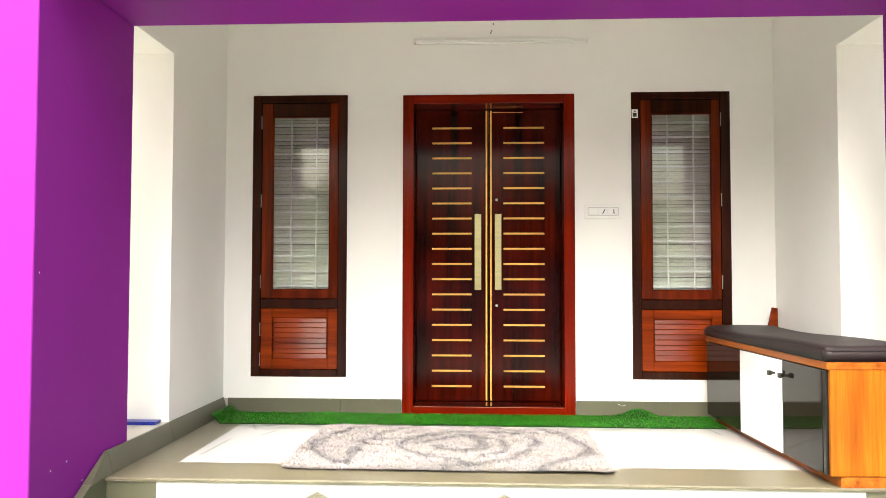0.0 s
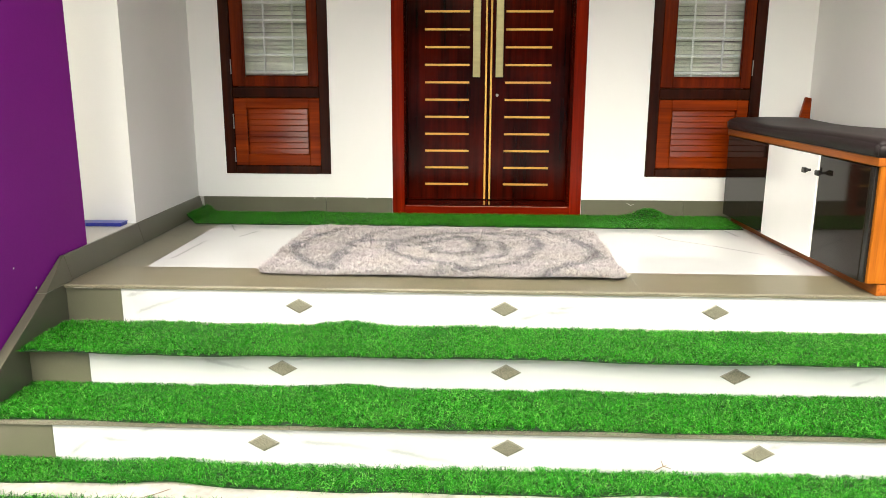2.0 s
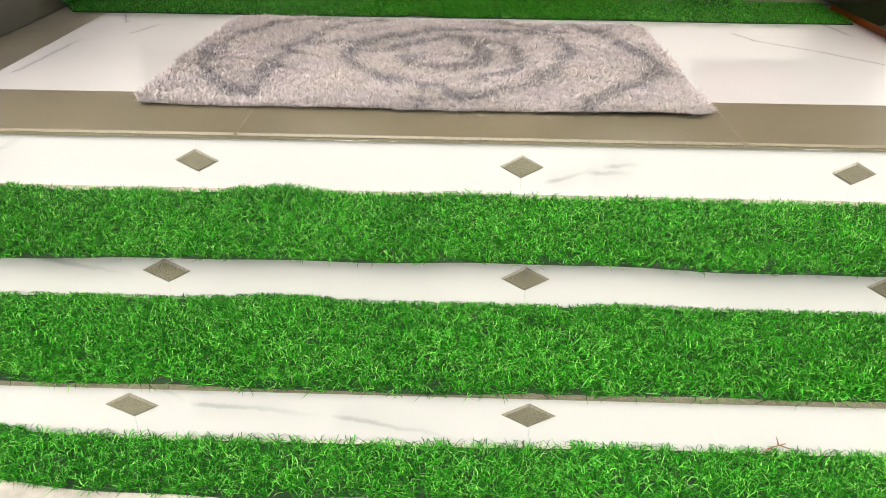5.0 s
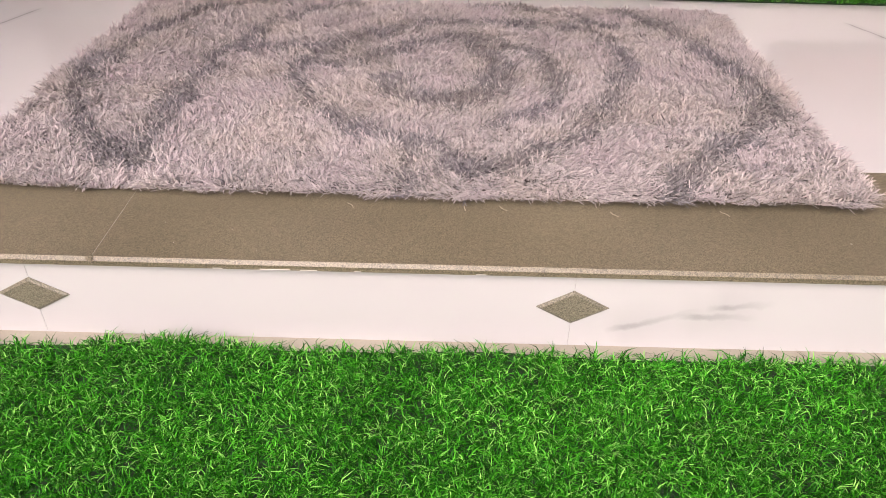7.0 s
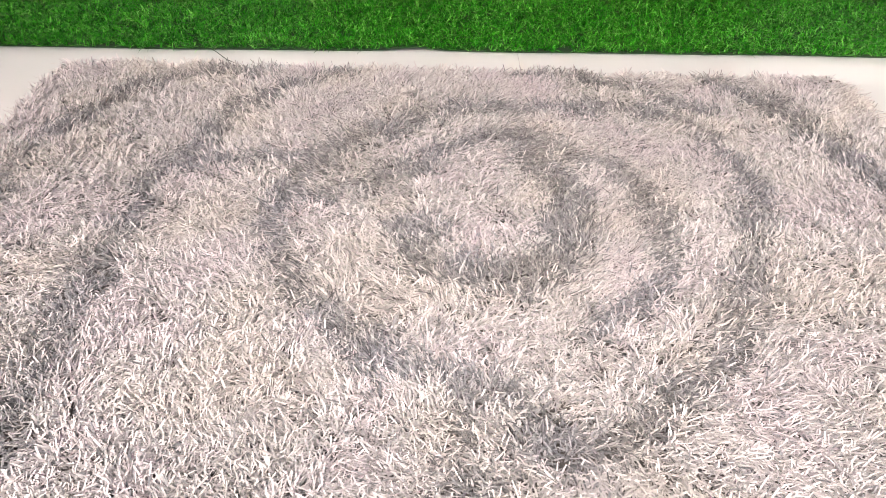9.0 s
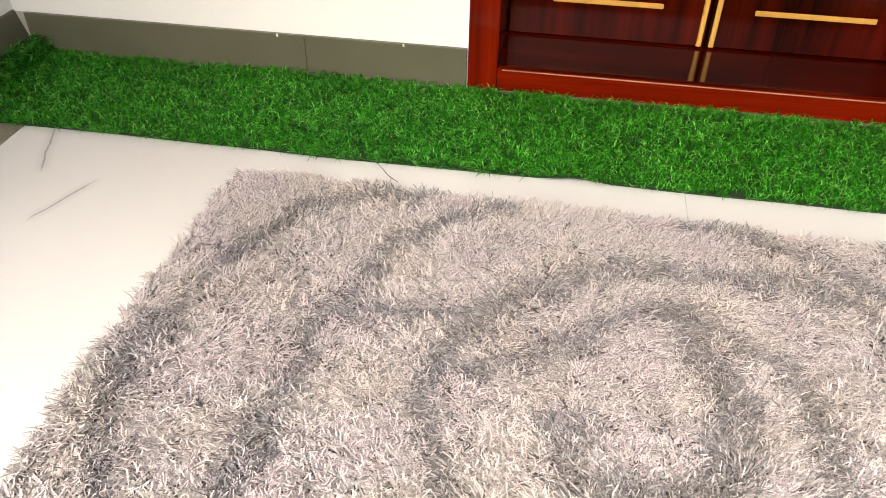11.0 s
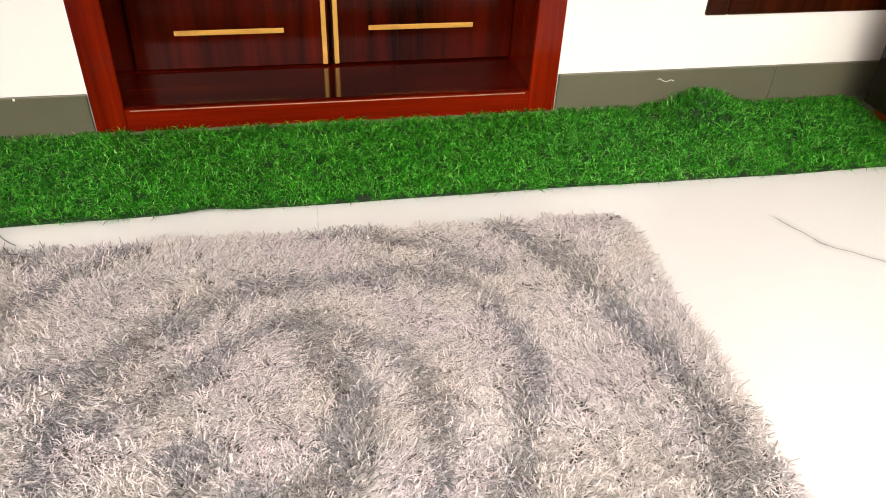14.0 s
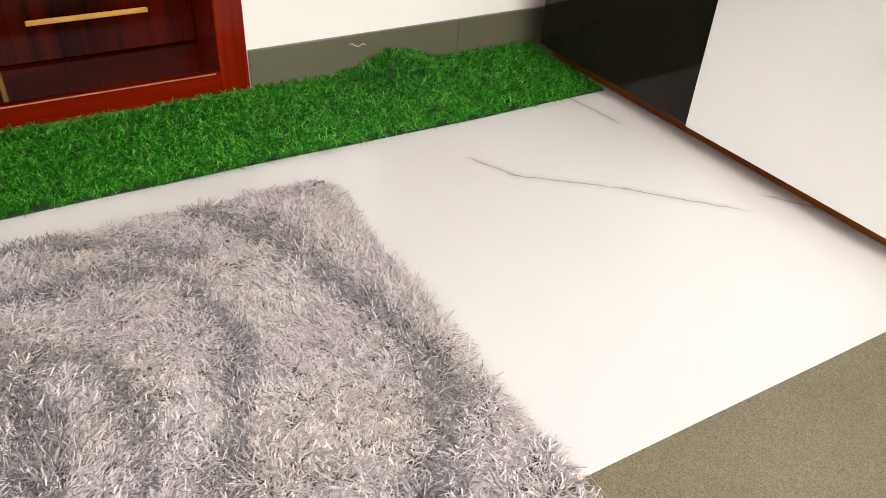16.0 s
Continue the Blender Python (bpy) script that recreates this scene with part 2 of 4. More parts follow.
BLIND = surface("grey_white_blind_slats", (0.82, 0.81, 0.68), 0.45, 0.06, 5, 120, 0.03)
# the room's dimness is put into this darker colour
ROOM = surface("darkened_room_box", (0.3, 0.28, 0.25), 0.8, 0.05, 2, 100, 0.05)
TURF_BACK = surface("turf_backing", (0.012, 0.035, 0.01), 0.9, 0.2, 20, 300, 0.5)
TURF = by_island("artificial_turf_blades", [(0.0, (0.003, 0.032, 0.001)), (0.33, (0.008, 0.1, 0.003)), (0.62, (0.025, 0.24, 0.007)), (0.85, (0.078, 0.44, 0.022)), (1.0, (0.33, 0.74, 0.15))], 0.42, 0.0, 0.28, gloss=0.1)
# backing colour is darkened to deepen the shade in gaps of the pile
RUG_BACK = surface("shade_dark_rug_backing", (0.1, 0.085, 0.08), 0.95, 0.2, 20, 300, 0.5)
WOOL_LIGHT = by_island("pale_pinkish_grey_yarn", [(0.0, (0.33, 0.3, 0.294)), (0.25, (0.47, 0.43, 0.421)), (0.6, (0.56, 0.516, 0.504)), (1.0, (0.65, 0.602, 0.588))], 0.8, 0.2, 0.16, hues=((1.0, 0.985, 0.95), (0.985, 0.95, 0.985)))
WOOL_DARK = by_island("grey_yarn", [(0.0, (0.1, 0.094, 0.1)), (0.5, (0.24, 0.228, 0.233)), (1.0, (0.38, 0.36, 0.364))], 0.8, 0.2, 0.16, hues=((1.0, 0.97, 0.92), (0.95, 0.96, 1.0)))
YARN = surface("pale_loose_yarn", (0.48, 0.43, 0.34), 0.85, 0.15, 30, 400, 0.3)
LEAF = by_island("garden_leaves", [(0.0, (0.04, 0.085, 0.015)), (0.6, (0.075, 0.15, 0.025)), (1.0, (0.12, 0.2, 0.04))], 0.5, 0.0, 0.2)
BARK = surface("grey_brown_bark", (0.16, 0.12, 0.09), 0.9, 0.25, 6, 60, 0.6, depth=0.01)
TWIG = surface("dry_twig", (0.2, 0.1, 0.04), 0.8, 0.2, 30, 200, 0.3)

glass_mat, gn, gl, gp = material("window_glass")
gp.inputs["Base Color"].default_value = (0.93, 0.95, 0.92, 1)
gp.inputs["Roughness"].default_value = 0.02
gp.inputs["Transmission Weight"].default_value = 1.0
gp.inputs["IOR"].default_value = 1.5


# ---- mesh helpers ----
def box(bm, x0, x1, y0, y1, z0, z1, bevel=0.0, seg=1):
    made = bmesh.ops.create_cube(bm, size=1.0, matrix=Matrix.LocRotScale(((x0 + x1) / 2, (y0 + y1) / 2, (z0 + z1) / 2), None, (abs(x1 - x0), abs(y1 - y0), abs(z1 - z0))))["verts"]
    if bevel:
        edges = list({e for v in made for e in v.link_edges})
        bmesh.ops.bevel(bm, geom=edges, offset=bevel, segments=seg, affect="EDGES", profile=0.6)
    return bm


def rod(bm, a, b, r, sides=10, r2=None):
    a, b = Vector(a), Vector(b)
    turn = (b - a).to_track_quat("Z", "Y").to_matrix().to_4x4()
    bmesh.ops.create_cone(bm, cap_ends=True, segments=sides, radius1=r, radius2=r if r2 is None else r2, depth=(b - a).length, matrix=Matrix.Translation((a + b) / 2) @ turn)
    return bm


def prism(bm, points, axis, a, b):
    """A polygon drawn in the plane across axis, drawn out from a to b."""
    def at(p, v):
        return {"x": (v, p[0], p[1]), "y": (p[0], v, p[1]), "z": (p[0], p[1], v)}[axis]
    lo, hi = [bm.verts.new(at(p, a)) for p in points], [bm.verts.new(at(p, b)) for p in points]
    bm.faces.new(lo), bm.faces.new(hi)
    for k in range(len(points)):
        j = (k + 1) % len(points)
        bm.faces.new((lo[k], lo[j], hi[j], hi[k]))
    bmesh.ops.recalc_face_normals(bm, faces=bm.faces)
    return bm


def mesh_of(name, bm, mat):
    me = bpy.data.meshes.new(name)
    bm.to_mesh(me)
    bm.free()
    me.materials.append(mat)
    return me


def part(name, bm, mat, parent, label=""):
    ob = new(name, mesh_of(name, bm, mat))
    ob.parent = parent
    return tagged(ob, label)


def setting(name, bm, mat, label, category):
    return tagged(new(name, mesh_of(name, bm, mat)), label, category, "", "structure")


def thing(name, label, category, group="", at=(0, 0, 0), kind=""):
    ob = new(name)
    ob.location = at
    ob.empty_display_size = 0.1
    return tagged(ob, label, category, group, kind)


def B(*a, **k):
    return box(bmesh.new(), *a, **k)


def bmesh_ball(r, rng, flat=0.7):
    """A small uneven lump resting on its underside."""
    bm = bmesh.new()
    bmesh.ops.create_icosphere(bm, subdivisions=1, radius=r)
    for v in bm.verts:
        v.co *= rng.uniform(0.75, 1.2)
        v.co.z = (v.co.z + r) * 0.5 if flat > 0.5 else v.co.z
        if flat <= 0.5:
            v.co.x *= flat
    return bm


def wall_with_holes(axis, u0, u1, z0, z1, d0, d1, holes):
    """A wall along axis from u0 to u1 with thickness d0 to d1 and rectangular openings (u, u2, z, z2)."""
    us = sorted({u0, u1, *[v for h in holes for v in h[:2]]})
    zs = sorted({z0, z1, *[v for h in holes for v in h[2:]]})
    bm = bmesh.new()
    grid = {}

    def vert(u, z):
        if (u, z) not in grid:
            grid[u, z] = bm.verts.new((u, d0, z) if axis == "x" else (d0, u, z))
        return grid[u, z]
    for a, b in zip(us, us[1:]):
        for c, d in zip(zs, zs[1:]):
            mu, mz = (a + b) / 2, (c + d) / 2
            if any(h[0] < mu < h[1] and h[2] < mz < h[3] for h in holes):
                continue
            bm.faces.new((vert(a, c), vert(b, c), vert(b, d), vert(a, d)))
    out = bmesh.ops.extrude_face_region(bm, geom=list(bm.faces), use_keep_orig=True)["geom"]
    move = (0, d1 - d0, 0) if axis == "x" else (d1 - d0, 0, 0)
    bmesh.ops.translate(bm, vec=move, verts=[v for v in out if isinstance(v, bmesh.types.BMVert)])
    bmesh.ops.recalc_face_normals(bm, faces=bm.faces)
    return bm


# ---- the plan: floor at z = 0, back wall at y = 0 ----
GROUND = -0.465
XL, XR = -1.655, 1.985                     # side walls of the porch
DOOR = (-0.453, 0.689, 0.0, 2.13)
WIN_L = (-1.469, -0.827, 0.245, 2.135)
WIN_R = (1.06, 1.702, 0.245, 2.135)
RISERS = ((-1.675, 0.0), (-1.975, -0.155), (-2.262, -0.31))   # y of the face, z of the tread above it
JOINTS = (-1.39, -0.66, 0.17, 1.005, 1.722)
HEAD = 2.162
CEIL = 2.75

setting("ground", B(-120, 120, -120, 120, GROUND - 0.4, GROUND), PAVING, "cream stone-coloured yard paving, weathered", "ground")
setting("wall_north", wall_with_holes("x", XL, XR, GROUND, CEIL, 0.0, 0.25, [(DOOR[0], DOOR[1], 0.0, DOOR[3]), WIN_L, WIN_R]), WALL, "white painted back wall of the porch", "wall")
setting("wall_west", wall_with_holes("y", -1.375, 0.25, GROUND, CEIL, XL, XL - 0.36, [(-1.375, -0.9, 0.09, HEAD)]), WALL, "white painted side wall with an open bay", "wall")
setting("wall_east", wall_with_holes("y", -1.375, 0.25, GROUND, CEIL, XR, XR + 0.36, [(-1.375, -0.9, 0.09, HEAD)]), WALL, "white painted side wall with an open bay", "wall")
setting("ceiling", B(XL - 0.36, XR + 0.36, -1.375, 0.25, CEIL, CEIL + 0.15), WALL, "white painted porch ceiling", "ceiling")
setting("house_wall_west", B(-5.0, XL - 0.36, -0.9, -0.65, GROUND, 3.3), WALL, "white painted front wall of the house", "wall")
setting("house_wall_east", B(XR + 0.36, 5.4, -0.9, -0.65, GROUND, 3.3), WALL, "white painted front wall of the house", "wall")
setting("roof_slab", B(-5.0, 5.4, 0.25, 3.6, 3.15, 3.3), WALL, "white flat roof slab of the house", "roof")
setting("pillar_west", B(-2.35, XL - 0.012, -2.2, -1.3752, GROUND, HEAD, bevel=0.004), PURPLE, "purple painted square porch pillar", "pillar")
setting("pillar_east", B(XR + 0.0, 2.68, -2.2, -1.3752, GROUND, HEAD, bevel=0.004), PURPLE, "purple painted square porch pillar", "pillar")
setting("lintel", B(-2.35, 2.68, -2.2, -1.3755, HEAD, 3.3), PURPLE, "purple painted porch beam over the steps", "beam")
setting("pillar_back_west", B(-2.35, XL - 0.016, -1.375, -1.371, GROUND, HEAD), WALL, "white painted rear face of the pillar", "pillar")
setting("pillar_back_east", B(XR + 0.004, 2.68, -1.375, -1.371, GROUND, HEAD), WALL, "white painted rear face of the pillar", "pillar")
setting("lintel_back", B(-2.35, 2.68, -1.3753, -1.3713, HEAD + 0.004, CEIL), WALL, "white painted rear face of the beam", "beam")
for side, x0, x1 in (("west", XL - 0.36, XL + 0.004), ("east", XR - 0.004, XR + 0.36)):
    setting("sill_" + side, B(x0, x1, -1.375, -0.9, 0.09, 0.104, bevel=0.002), SILL, "pale tiled ledge in the open side bay", "ledge")

# a plain closed box added as the room behind the windows, coloured dark
setting("room_wall", B(-3.0, 3.2, 3.4, 3.55, 0.0, 2.75), ROOM, "plain wall of the added room box, dimness put into its colour", "wall")
setting("room_wall_west", B(-3.0, -2.85, 0.25, 3.4, 0.0, 2.75), ROOM, "plain wall of the added room box, dimness put into its colour", "wall")
setting("room_wall_east", B(3.05, 3.2, 0.25, 3.4, 0.0, 2.75), ROOM, "plain wall of the added room box, dimness put into its colour", "wall")
setting("room_front_west", B(-3.0, XL, 0.1, 0.25, 0.0, 2.75), ROOM, "plain wall of the added room box, dimness put into its colour", "wall")
setting("room_front_east", B(XR, 3.2, 0.1, 0.25, 0.0, 2.75), ROOM, "plain wall of the added room box, dimness put into its colour", "wall")
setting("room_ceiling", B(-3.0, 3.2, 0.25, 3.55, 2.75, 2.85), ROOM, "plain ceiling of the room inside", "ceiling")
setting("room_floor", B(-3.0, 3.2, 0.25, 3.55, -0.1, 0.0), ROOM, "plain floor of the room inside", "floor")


# ---- door ----
def keyhole(bm, x, y, z):
    rod(bm, (x, y, z), (x, y - 0.008, z), 0.009, 16)
    rod(bm, (x, y - 0.008, z), (x, y - 0.011, z), 0.006, 12)
    return bm


def double_door():
    d = thing("door_1", "dark red polished wooden double door with gold inlay, closed", "door", "", (0.118, 0.1, 0), "structure")
    shift = Matrix.Translation((-0.118, -0.1, 0))

    def p(name, bm, mat, parent, label=""):
        bmesh.ops.transform(bm, matrix=shift, verts=bm.verts)
        return part(name, bm, mat, parent, label)
    fl, fr = -0.38, 0.618
    p("jamb", B(DOOR[0], fl, -0.006, 0.26, 0.0, DOOR[3], bevel=0.004, seg=2), FRAME_WOOD, d, "red polished wooden jamb")
    p("jamb", B(fr, DOOR[1], -0.006, 0.26, 0.0, DOOR[3], bevel=0.004, seg=2), FRAME_WOOD, d, "red polished wooden jamb")
    p("head", B(fl, fr, -0.006, 0.26, 2.07, DOOR[3], bevel=0.004, seg=2), FRAME_WOOD_X, d, "red polished wooden door head")
    p("threshold", B(fl, fr, -0.006, 0.26, 0.0, 0.057, bevel=0.003, seg=2), FRAME_WOOD_X, d, "worn red wooden threshold")
    p("threshold_board", B(fl, fr, 0.002, 0.255, 0.0572, 0.0625, bevel=0.002), DOOR_WOOD_X, d, "dark glossy board on the threshold")
    # thin pale strip: the edge highlight is put into its colour
    p("edge_highlight", B(fl + 0.012, fr - 0.012, -0.0075, -0.003, 0.0535, 0.056, bevel=0.0008), EDGE_SHINE, d, "pale strip painted as the highlight along the worn threshold edge")
    mid = 0.1225
    for side, x0, x1, b0, b1, hx in ((-1, fl + 0.003, mid - 0.002, -0.268, 0.005, 0.0485), (1, mid + 0.002, fr - 0.003, 0.224, 0.505, 0.1865)):
        leaf = p("leaf", B(x0, x1, 0.2, 0.24, 0.066, 2.066, bevel=0.003), DOOR_WOOD, d, "dark red polished door leaf")

        def q(name, bm, mat, label=""):
            bmesh.ops.transform(bm, matrix=shift, verts=bm.verts)
            return part(name, bm, mat, leaf, label)
        for k in range(18):
            z = 0.163 + k * (1.943 - 0.163) / 17
            q("inlay_bar", B(b0, b1, 0.197, 0.206, z - 0.0065, z + 0.0065, bevel=0.0015), BRASS_LINE, "gold inlay bar")
        e0, e1 = (0.101, 0.1135) if side < 0 else (0.1315, 0.144)
        q("edge_strip", B(e0, e1, 0.195, 0.206, 0.068, 2.064, bevel=0.0015), BRASS_LINE, "gold strip down the meeting edge")
        handle = bmesh.new()
        box(handle, hx - 0.0225, hx + 0.0225, 0.148, 0.162, 0.823, 1.342, bevel=0.003, seg=2)
        for z in (0.9, 1.265):
            rod(handle, (hx, 0.16, z), (hx, 0.201, z), 0.01, 14)
        q("pull_handle", handle, BRASS, "flat brushed brass pull handle")
        mark = bmesh.new()
        for dz in (-0.012, 0.012):
            for dx in (-0.009, 0.009):
                box(mark, hx + dx - 0.006, hx + dx + 0.006, 0.1465, 0.149, 1.083 + dz - 0.008, 1.083 + dz + 0.008)
        q("handle_mark", mark, BRASS, "small square cut in the handle")
        if side > 0:
            # no inlay here: a gold strip imitates the glint along a groove
            q("groove_highlight", B(0.15, 0.36, 0.1975, 0.203, 2.049, 2.0525), BRASS_LINE, "thin gold strip painted as the highlight of a groove near the top")
            for z in (1.443, 0.715):
                q("keyhole", keyhole(bmesh.new(), 0.177, 0.2, z), STEEL, "round brass keyhole cover")
    return d


double_door()


# ---- windows ----
def tall_window(name, x0, x1, hinge_left, label):
    zb, zt = WIN_L[2], WIN_L[3]
    w = thing(name, label, "window", "windows beside the door", ((x0 + x1) / 2, 0, zb), "structure")
    shift = Matrix.Translation((-(x0 + x1) / 2, 0, -zb))

    def p(name, bm, mat, parent=w, label=""):
        bmesh.ops.transform(bm, matrix=shift, verts=bm.verts)
        return part(name, bm, mat, parent, label)
    f = 0.06
    p("frame_stile", B(x0, x0 + f, -0.008, 0.13, zb, zt, bevel=0.003), WIN_FRAME_WOOD, label="dark brown frame post")
    p("frame_stile", B(x1 - f, x1, -0.008, 0.13, zb, zt, bevel=0.003), WIN_FRAME_WOOD, label="dark brown frame post")
    p("frame_rail", B(x0 + f, x1 - f, -0.008, 0.13, zt - 0.05, zt, bevel=0.003), WIN_FRAME_WOOD)
    p("frame_rail", B(x0 + f, x1 - f, -0.008, 0.13, zb, zb + 0.048, bevel=0.003), WIN_FRAME_WOOD)
    p("frame_rail", B(x0 + f, x1 - f, -0.004, 0.13, 0.7, 0.762, bevel=0.003), WIN_FRAME_WOOD)
    # glazed sash
    a, b, c, d = x0 + f + 0.002, x1 - f - 0.002, 0.765, zt - 0.052
    ga, gb, gc, gd = x0 + 0.132, x1 - 0.118, 0.822, 1.995
    sash = p("sash", B(a, ga, 0.004, 0.045, c, d, bevel=0.003), SASH_WOOD, label="red-brown polished sash")
    p("sash_stile", B(gb, b, 0.004, 0.045, c, d, bevel=0.003), SASH_WOOD, sash)
    # top rail takes the dark frame wood to imitate shade under the head
    p("sash_rail", B(ga, gb, 0.004, 0.045, gd, d, bevel=0.003), WIN_FRAME_WOOD, sash, "sash top rail, shade put into its dark brown colour")
    p("sash_rail", B(ga, gb, 0.004, 0.045, c, gc, bevel=0.003), SASH_WOOD, sash)
    for u0, u1, v0, v1 in ((ga, ga + 0.008, gc, gd), (gb - 0.008, gb, gc, gd), (ga + 0.008, gb - 0.008, gc, gc + 0.008), (ga + 0.008, gb - 0.008, gd - 0.008, gd)):
        p("glazing_bead", B(u0, u1, 0.01, 0.022, v0, v1, bevel=0.003), SASH_WOOD, sash)
    pane = p("pane", B(ga, gb, 0.024, 0.028, gc, gd), glass_mat, sash, "clear glass pane")
    pane.visible_shadow = False
    # louvred lower panel
    c, d = zb + 0.05, 0.698
    la, lb, lc, ld = x0 + 0.138, x1 - 0.126, 0.362, 0.637
    shutter = p("shutter", B(a, la, 0.004, 0.045, c, d, bevel=0.003), PANEL_WOOD, label="orange-brown louvred shutter")
    p("shutter_stile", B(lb, b, 0.004, 0.045, c, d, bevel=0.003), PANEL_WOOD, shutter)
    p("shutter_rail", B(la, lb, 0.004, 0.045, ld, d, bevel=0.003), PANEL_WOOD, shutter)
    p("shutter_rail", B(la, lb, 0.004, 0.045, c, lc, bevel=0.003), PANEL_WOOD, shutter)
    p("shutter_back", B(la, lb, 0.036, 0.042, lc, ld), PANEL_WOOD, shutter)
    for k in range(8):
        z = lc + (k + 0.5) * (ld - lc) / 8
        slat = bmesh.new()
        box(slat, la + 0.01, lb - 0.01, -0.004, 0.004, -0.018, 0.018, bevel=0.003, seg=2)
        bmesh.ops.transform(slat, matrix=pose(0, 0.021, z, -16), verts=slat.verts)
        p("louvre_slat", slat, PANEL_WOOD, shutter)
    # hinges
    hx = x0 + f if hinge_left else x1 - f
    for z in (0.36, 0.56, 0.88, 1.42, 1.95):
        h = rod(bmesh.new(), (hx, -0.006, z - 0.038), (hx, -0.007, z + 0.038), 0.003, 10)
        for dz in (-0.04, 0.04):
            rod(h, (hx, -0.006, z + dz - 0.003), (hx, -0.007, z + dz + 0.003), 0.0038, 10)
        p("hinge", h, STEEL, label="thin steel hinge pin")
    # grille
    for u in (0.3, 0.74):
        x = ga + u * (gb - ga)
        p("grille_bar", rod(bmesh.new(), (x, 0.062, 0.765), (x, 0.062, 2.085), 0.006, 8), GRILLE, label="white upright grille bar")
    for k in range(12):
        z = gc + 0.03 + k * 0.0992
        p("grille_bar", B(x0 + f, x1 - f, 0.05, 0.056, z - 0.006, z + 0.006, bevel=0.001), GRILLE, label="white flat grille bar")
    # blind, behind the grille
    blind = thing("window_blind", "half-open pale grey slatted blind behind the glass", "blind", "window blinds", ((x0 + x1) / 2, 0.105, 0.78))
    rail = B(-0.27, 0.27, -0.018, 0.018, 1.29, 1.325, bevel=0.003)
    part("headrail", rail, BLIND, blind)
    slat = bmesh.new()
    box(slat, -0.265, 0.265, -0.0125, 0.0125, -0.0007, 0.0007)
    me = None
    for k in range(52):
        if me is None:
            me = mesh_of("blind_slat", slat, BLIND)
        s = new("blind_slat", me)
        s.parent = blind
        s.matrix_basis = pose(random.uniform(-0.002, 0.002), 0, 0.02 + k * 0.0245, 64 + random.uniform(-12, 8), random.uniform(-0.4, 0.4), 0)
    for x in (-0.18, 0.18):
        part("blind_cord", rod(bmesh.new(), (x, -0.012, 0.0), (x, -0.012, 1.3), 0.0012, 6), BLIND, blind)
    return w


tall_window("window_1", WIN_L[0], WIN_L[1], True, "tall narrow red-brown window with glass above and louvres below")
right_window = tall_window("window_2", WIN_R[0], WIN_R[1], False, "tall narrow red-brown window with a small white sticker")
st = thing("sticker", "small square white sticker with dark print on the window frame", "sticker", "", (1.083, -0.009, 1.99))
part("paper", B(-0.02, 0.02, -0.0012, 0.0004, -0.029, 0.029), PLASTIC, st)
part("print", B(-0.012, 0.012, -0.0022, -0.0013, -0.02, 0.006), INK, st, "dark printed block")
part("print", B(-0.006, 0.008, -0.0022, -0.0013, 0.013, 0.02), INK, st, "dark printed block")


# ---- skirting, floor and steps ----
def tiles(parent, name, mat, cells, z0, z1, bevel=0.0015, label=""):
    for x0, x1, y0, y1 in cells:
        part(name, B(x0 + 0.0002, x1 - 0.0002, y0 + 0.0002, y1 - 0.0002, z0, z1, bevel=bevel), mat, parent, label)


base = setting("baseboard", B(XL, DOOR[0] - 0.002, -0.002, 0.0, 0.0, 0.1), MORTAR, "dark grey tiled skirting along the back wall", "skirting")
for x0, x1 in ((XL + 0.036, -0.86), (-0.86, DOOR[0] - 0.001), (DOOR[1] + 0.001, 1.3), (1.3, XR - 0.036)):
    part("skirting_tile", B(x0 + 0.0005, x1 - 0.0005, -0.014, -0.003, 0.001, 0.103, bevel=0.0015), GREY_SKIRT, base)

for side, x0, x1 in (("west", XL - 0.006, XL + 0.035), ("east", XR - 0.035, XR + 0.006)):
    s = setting("trim_" + side, prism(bmesh.new(), [(-0.004, GROUND), (-0.004, 0.1), (-1.615, 0.1), (-2.192, -0.21), (-2.192, GROUND)], "x", x0 + 0.004 if side == "west" else XR - 0.005, XL + 0.005 if side == "west" else x1 - 0.004), MORTAR, "grey tiled side skirting stepping down beside the steps", "skirting")
    for pts in ([(-0.003, 0.001), (-0.003, 0.105), (-0.898, 0.105), (-0.898, 0.001)], [(-0.9, 0.001), (-0.9, 0.105), (-1.612, 0.105), (-1.612, 0.001)],
                [(-1.614, 0.001), (-1.614, 0.105), (-1.622, 0.105), (-1.815, 0.001)], [(-1.614, GROUND + 0.002), (-1.614, 0.0), (-1.816, 0.0), (-2.2, -0.205), (-2.2, GROUND + 0.002)]):
        t = prism(bmesh.new(), pts, "x", x0, x1)
        low = min(v.co.z for v in t.verts)
        for v in t.verts:
            if low > -0.1 and v.co.z > low + 0.05 and abs(v.co.x - (x1 if side == "west" else x0)) < 1e-4:
                v.co.x = XL + 0.007 if side == "west" else XR - 0.007
        bmesh.ops.bevel(t, geom=list(t.edges), offset=0.0015, segments=1, affect="EDGES")
        part("skirting_tile", t, GREY_SKIRT, s)

floor = setting("floor", B(XL + 0.004, XR - 0.004, -1.662, -0.002, GROUND, -0.013), MORTAR, "porch floor of white marble tiles with a grey border", "floor")
tiles(floor, "white_tile", FLOOR_MARBLE, [(-1.41, 0.05, -1.367, -0.25), (0.05, 1.74, -1.367, -0.25)], -0.012, 0.0, 0.0004, "polished white marble-look tile")
